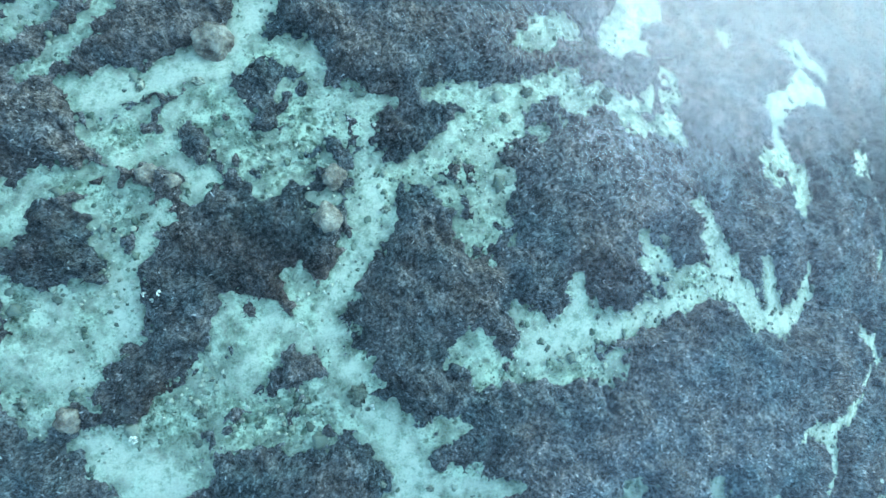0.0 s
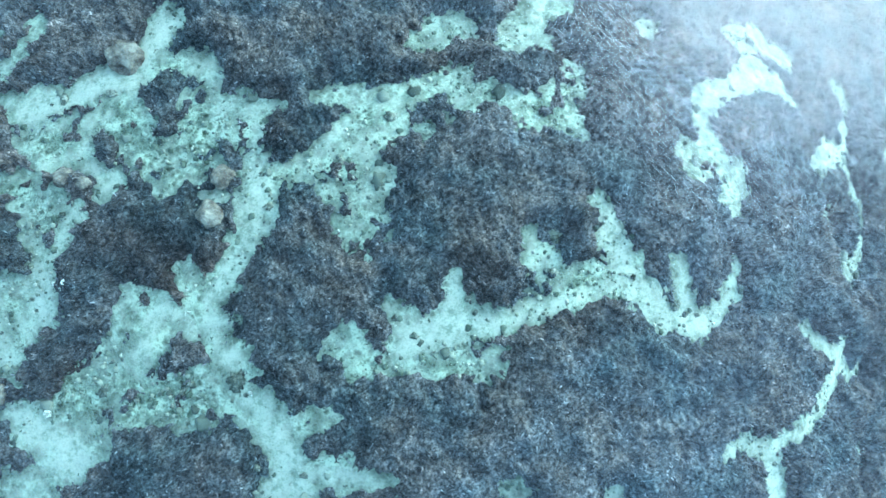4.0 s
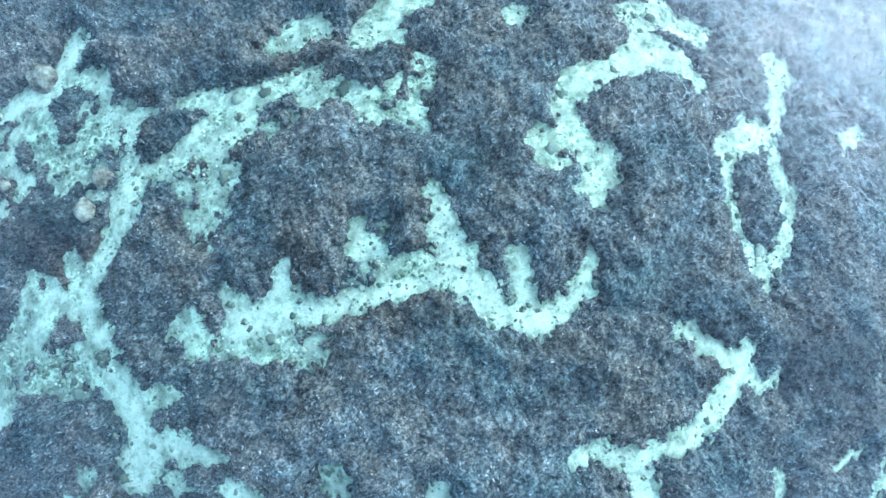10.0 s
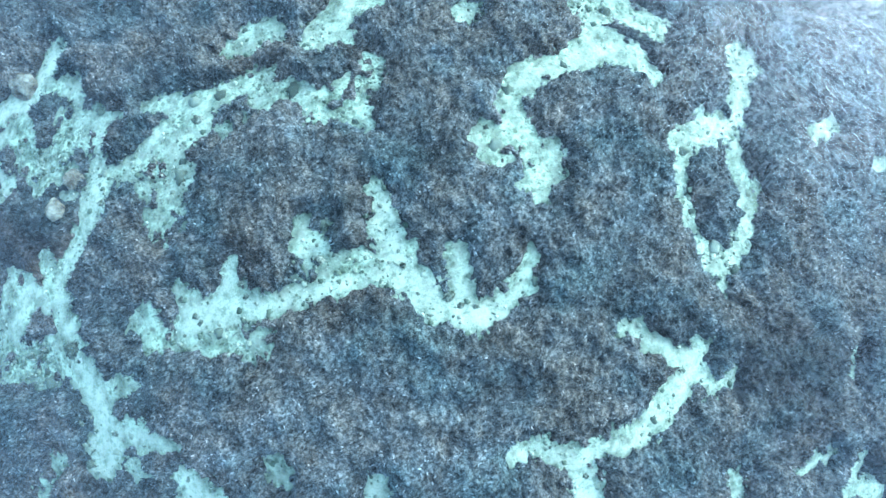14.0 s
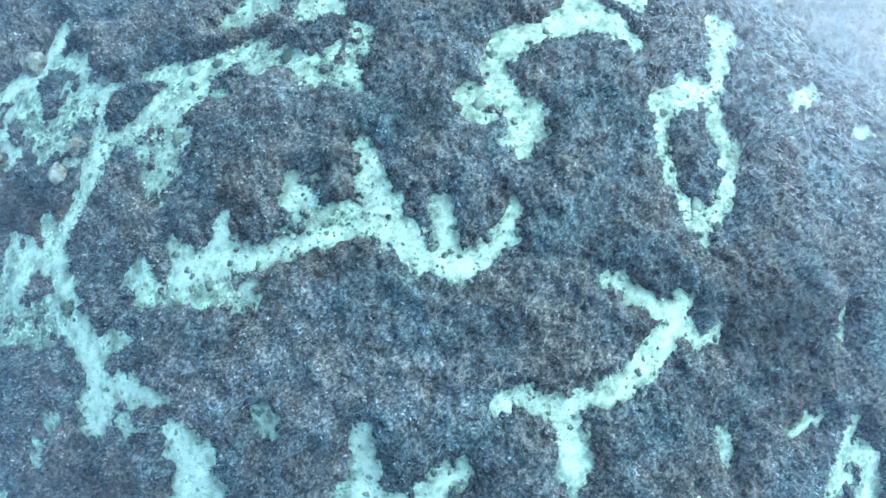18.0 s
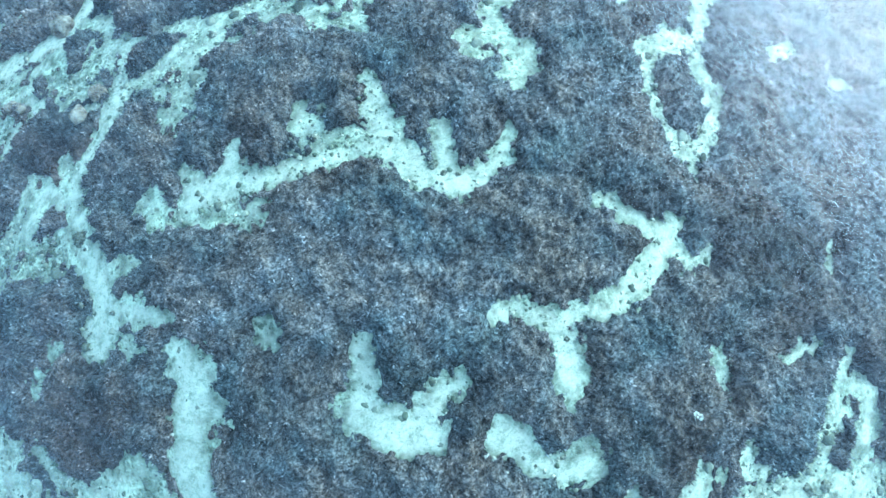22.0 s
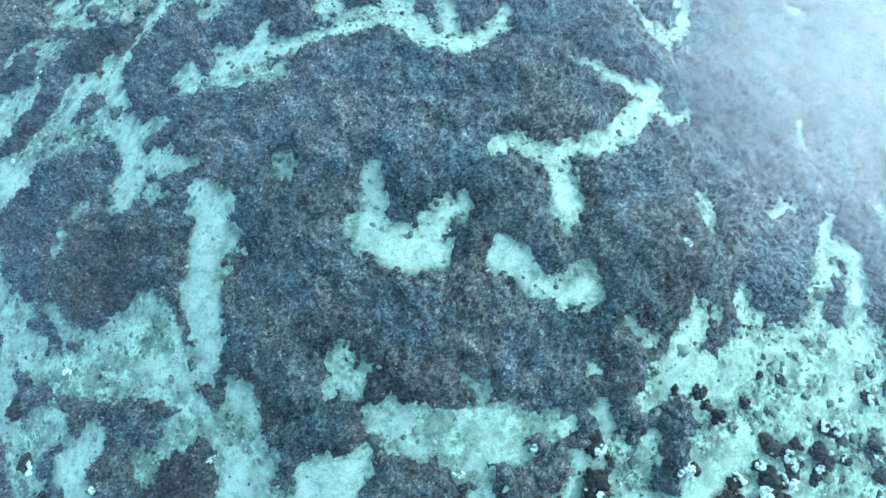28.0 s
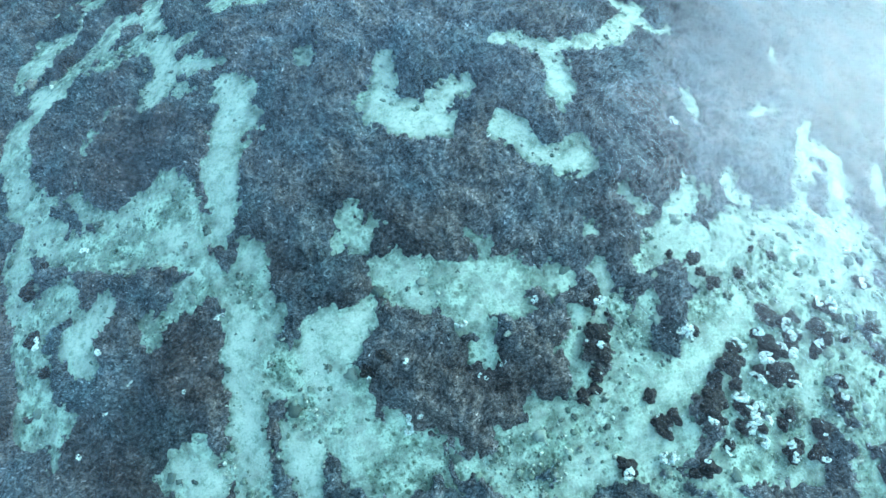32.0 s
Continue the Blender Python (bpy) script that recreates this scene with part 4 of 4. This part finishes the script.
boulders((-0.04, 5.79, 0.34), (0.96, 2.37, 0.22), (-5.27, 0.02, 0.22), (-2.14, 3.71, 0.20), (-1.80, 3.45, 0.14))
plates((0.49, 1.68, 0.27))
stones((-0.59, 5.11, 0.11), (-1.65, 5.44, 0.11), (0.66, 5.66, 0.10), (-0.30, -1.98, 0.08), (-2.55, 3.03, 0.12), (4.54, -1.91, 0.11), (4.55, -2.23, 0.11), (3.06, -1.70, 0.10), (1.17, 1.34, 0.07), (1.60, 1.41, 0.08), (1.72, 2.11, 0.06), (-3.89, 0.72, 0.10), (-0.39, -1.65, 0.17))
stones((-4.73, 1.18, 0.07), (-4.45, 1.16, 0.05), (-5.90, 0.64, 0.11), (-3.82, 1.59, 0.04), (-4.35, -0.52, 0.06), (-2.64, -0.32, 0.06), (-3.04, -0.82, 0.11), (-2.49, -1.23, 0.09), (-1.25, -1.38, 0.10), (-1.47, -1.41, 0.07), (-1.83, -1.63, 0.07), (3.33, 1.73, 0.08), (4.71, 2.21, 0.13))
stones((8.00, -2.95, 0.08), (8.64, -3.92, 0.10), (9.07, -4.34, 0.09), (3.34, -2.34, 0.06), (3.45, -2.63, 0.07), (3.23, 0.62, 0.06), (1.73, 1.66, 0.04), (0.94, 1.19, 0.05), (0.18, 5.44, 0.07))
stones((8.05, -3.61, 0.05), (8.65, -3.87, 0.06), (8.78, -4.20, 0.06), (12.34, -7.20, 0.05), (11.88, -8.05, 0.05), (9.78, -8.61, 0.06), (3.26, -2.18, 0.07), (4.64, -1.84, 0.08), (-0.66, -3.34, 0.09), (0.16, -3.93, 0.08), (6.38, -2.14, 0.10), (6.73, -1.54, 0.09), (1.71, -5.93, 0.07), (1.83, -6.38, 0.05))
stones((5.56, -8.90, 0.07), (6.09, -9.21, 0.07), (5.12, -8.99, 0.04), (5.75, -8.75, 0.04), (5.09, -8.47, 0.04), (7.92, -10.57, 0.06), (8.71, -10.92, 0.07), (8.08, -10.83, 0.04), (9.08, -11.35, 0.08))
stones((10.93, -15.01, 0.18), (11.78, -15.10, 0.15), (14.02, -14.50, 0.17), (14.53, -14.69, 0.15), (12.48, -14.44, 0.14), (12.77, -14.65, 0.11), (13.58, -14.72, 0.10), (6.82, -16.18, 0.17), (6.35, -17.13, 0.10), (1.89, -13.52, 0.12), (1.12, -15.29, 0.07), (10.73, -13.60, 0.06), (11.85, -14.44, 0.08), (10.54, -14.25, 0.07), (10.03, -14.25, 0.12), (15.30, -15.03, 0.10), (15.19, -15.77, 0.16), (15.38, -16.33, 0.17), (14.82, -17.35, 0.22), (16.38, -15.77, 0.22))
stones((8.80, -14.71, 0.07), (7.30, -16.37, 0.12), (7.63, -16.76, 0.08), (6.22, -16.44, 0.06), (6.74, -17.17, 0.08), (5.60, -17.32, 0.09), (5.78, -14.44, 0.08), (3.54, -12.78, 0.07), (4.13, -12.67, 0.06), (1.13, -12.57, 0.08), (0.74, -12.89, 0.11), (0.52, -12.28, 0.08), (0.38, -13.47, 0.10), (0.74, -14.34, 0.06), (2.51, -15.59, 0.08), (3.17, -15.88, 0.07))
stones((-4.94, -8.28, 0.17), (-4.22, -8.52, 0.11), (-4.65, -9.12, 0.10), (-5.27, -9.64, 0.20), (-5.30, -10.43, 0.21), (-4.71, -10.66, 0.13), (-5.77, -10.58, 0.13), (-2.64, -8.96, 0.10), (-2.18, -9.37, 0.13), (0.16, -9.33, 0.12), (-0.79, -8.44, 0.10), (-1.50, -8.50, 0.10), (-2.78, -7.53, 0.13), (-0.51, -9.42, 0.12), (0.57, -10.73, 0.08), (13.55, -16.50, 0.16), (12.43, -18.43, 0.11), (12.59, -19.21, 0.10), (12.45, -19.87, 0.13), (7.99, -18.35, 0.11), (11.44, -18.39, 0.22), (13.42, -17.75, 0.18))
stones((11.72, -15.49, 0.09), (11.18, -15.47, 0.10), (12.28, -15.49, 0.09), (13.38, -15.62, 0.11), (14.10, -15.50, 0.10), (14.44, -15.87, 0.11), (9.77, -15.84, 0.07), (13.21, -16.13, 0.09), (14.39, -16.74, 0.13), (14.15, -17.55, 0.13), (13.13, -19.25, 0.12), (12.89, -17.72, 0.09), (8.93, -17.51, 0.08), (7.01, -17.54, 0.10), (6.45, -17.94, 0.11), (5.22, -17.66, 0.10), (4.60, -16.51, 0.10))
heads((10.68, -14.40, 0.21), (10.74, -14.75, 0.17), (10.93, -15.06, 0.22), (11.70, -15.12, 0.14), (7.96, -14.39, 0.29), (7.68, -15.12, 0.32), (7.59, -15.53, 0.25), (7.40, -15.33, 0.18), (7.30, -15.92, 0.17), (9.86, -15.89, 0.22), (11.87, -16.22, 0.29), (11.41, -16.49, 0.19), (12.17, -16.47, 0.26), (12.58, -16.48, 0.19), (12.11, -17.00, 0.26), (11.53, -16.92, 0.35), (11.44, -17.42, 0.38), (10.99, -17.24, 0.24), (11.79, -17.71, 0.19), (13.49, -16.51, 0.23), (13.77, -16.68, 0.18), (13.09, -16.94, 0.30), (13.15, -17.27, 0.22), (12.70, -17.38, 0.19))
heads((12.52, -16.94, 0.12), (10.63, -16.57, 0.20), (10.29, -16.87, 0.32), (9.91, -16.98, 0.25), (10.32, -17.26, 0.22), (9.63, -17.35, 0.31), (9.31, -17.50, 0.27), (9.55, -17.78, 0.22), (10.21, -17.74, 0.25), (10.44, -17.96, 0.22), (10.01, -18.10, 0.22), (9.55, -18.36, 0.18), (10.50, -18.37, 0.17), (11.27, -18.34, 0.19), (11.03, -18.46, 0.15), (12.98, -18.22, 0.21), (12.71, -18.61, 0.24), (13.72, -17.45, 0.15), (15.10, -16.39, 0.20), (10.92, -19.06, 0.22), (11.17, -18.98, 0.17), (11.87, -18.91, 0.26), (11.53, -19.31, 0.26), (8.84, -18.53, 0.23))
heads((8.52, -18.52, 0.18), (7.17, -17.83, 0.24), (8.21, -17.31, 0.21), (8.58, -17.31, 0.21), (8.29, -17.59, 0.17), (8.27, -16.74, 0.21), (6.83, -16.18, 0.20), (7.12, -16.16, 0.16), (14.43, -18.15, 0.20), (14.62, -17.50, 0.25), (-5.21, -8.28, 0.32), (-5.20, -9.64, 0.26), (-5.00, -10.62, 0.20), (-6.26, -11.51, 0.31), (-4.67, -7.81, 0.16), (2.70, -13.92, 0.22), (3.14, -13.83, 0.19), (12.37, -14.69, 0.14), (12.85, -14.99, 0.12), (10.18, -14.11, 0.11), (13.81, -16.91, 0.12), (8.11, -14.83, 0.09))
whites((-2.93, 1.49, 0.07), (-3.03, 1.64, 0.06), (-2.76, 1.58, 0.05), (-4.41, -0.80, 0.10), (-0.22, -1.99, 0.06), (-0.75, 0.04, 0.05), (-0.84, 0.02, 0.04), (7.96, -14.54, 0.11), (7.60, -15.43, 0.10), (9.68, -15.84, 0.14), (9.47, -15.77, 0.09), (10.76, -16.49, 0.14), (11.42, -16.47, 0.11), (11.28, -17.05, 0.16), (12.19, -16.59, 0.13), (12.25, -16.84, 0.11), (11.86, -16.97, 0.10), (12.07, -17.26, 0.13), (10.85, -17.34, 0.11), (11.61, -17.83, 0.08), (10.28, -17.55, 0.17), (10.23, -17.88, 0.14), (10.53, -17.93, 0.12), (10.11, -18.21, 0.12))
whites((10.33, -18.11, 0.12), (9.43, -18.43, 0.08), (10.38, -18.58, 0.14), (10.68, -18.29, 0.09), (13.73, -16.60, 0.14), (13.45, -16.43, 0.11), (12.92, -17.33, 0.12), (12.71, -18.48, 0.10), (9.32, -17.48, 0.08), (9.20, -17.71, 0.08), (8.07, -18.02, 0.18), (8.29, -18.05, 0.11), (10.86, -19.16, 0.10), (10.93, -18.91, 0.09), (4.99, -13.86, 0.11), (4.81, -13.81, 0.08), (3.21, -15.24, 0.15), (3.08, -15.37, 0.13), (3.41, -15.27, 0.08), (3.51, -14.13, 0.08), (5.47, -14.94, 0.08), (4.91, -14.98, 0.07), (5.01, -15.07, 0.06), (-0.14, -11.46, 0.12))
whites((-0.23, -11.50, 0.09), (-3.35, -8.11, 0.14), (-2.60, -12.02, 0.10), (-3.16, -11.01, 0.09), (-5.14, -9.83, 0.13), (6.66, -13.97, 0.09), (15.21, -15.58, 0.10), (15.05, -16.45, 0.11), (7.08, -17.94, 0.12), (7.23, -10.12, 0.07), (7.34, -10.34, 0.07), (7.49, -10.72, 0.07), (11.74, -11.23, 0.08), (11.82, -11.34, 0.08), (-3.27, -12.39, 0.07), (-4.16, -13.02, 0.08), (11.51, -19.47, 0.08), (13.13, -16.32, 0.08), (12.39, -15.99, 0.07), (-1.28, -12.76, 0.07))


# ---- the sea surface ----
bm = bmesh.new()
bmesh.ops.create_grid(bm, x_segments=2, y_segments=2, size=2500)
me = bpy.data.meshes.new("water")
bm.to_mesh(me)
bm.free()
me.materials.append(WATER)
water = new("water", me)
water.location.z = 1.5
tagged(water, "clear rippled sea surface with sky reflections", "water", kind="structure")
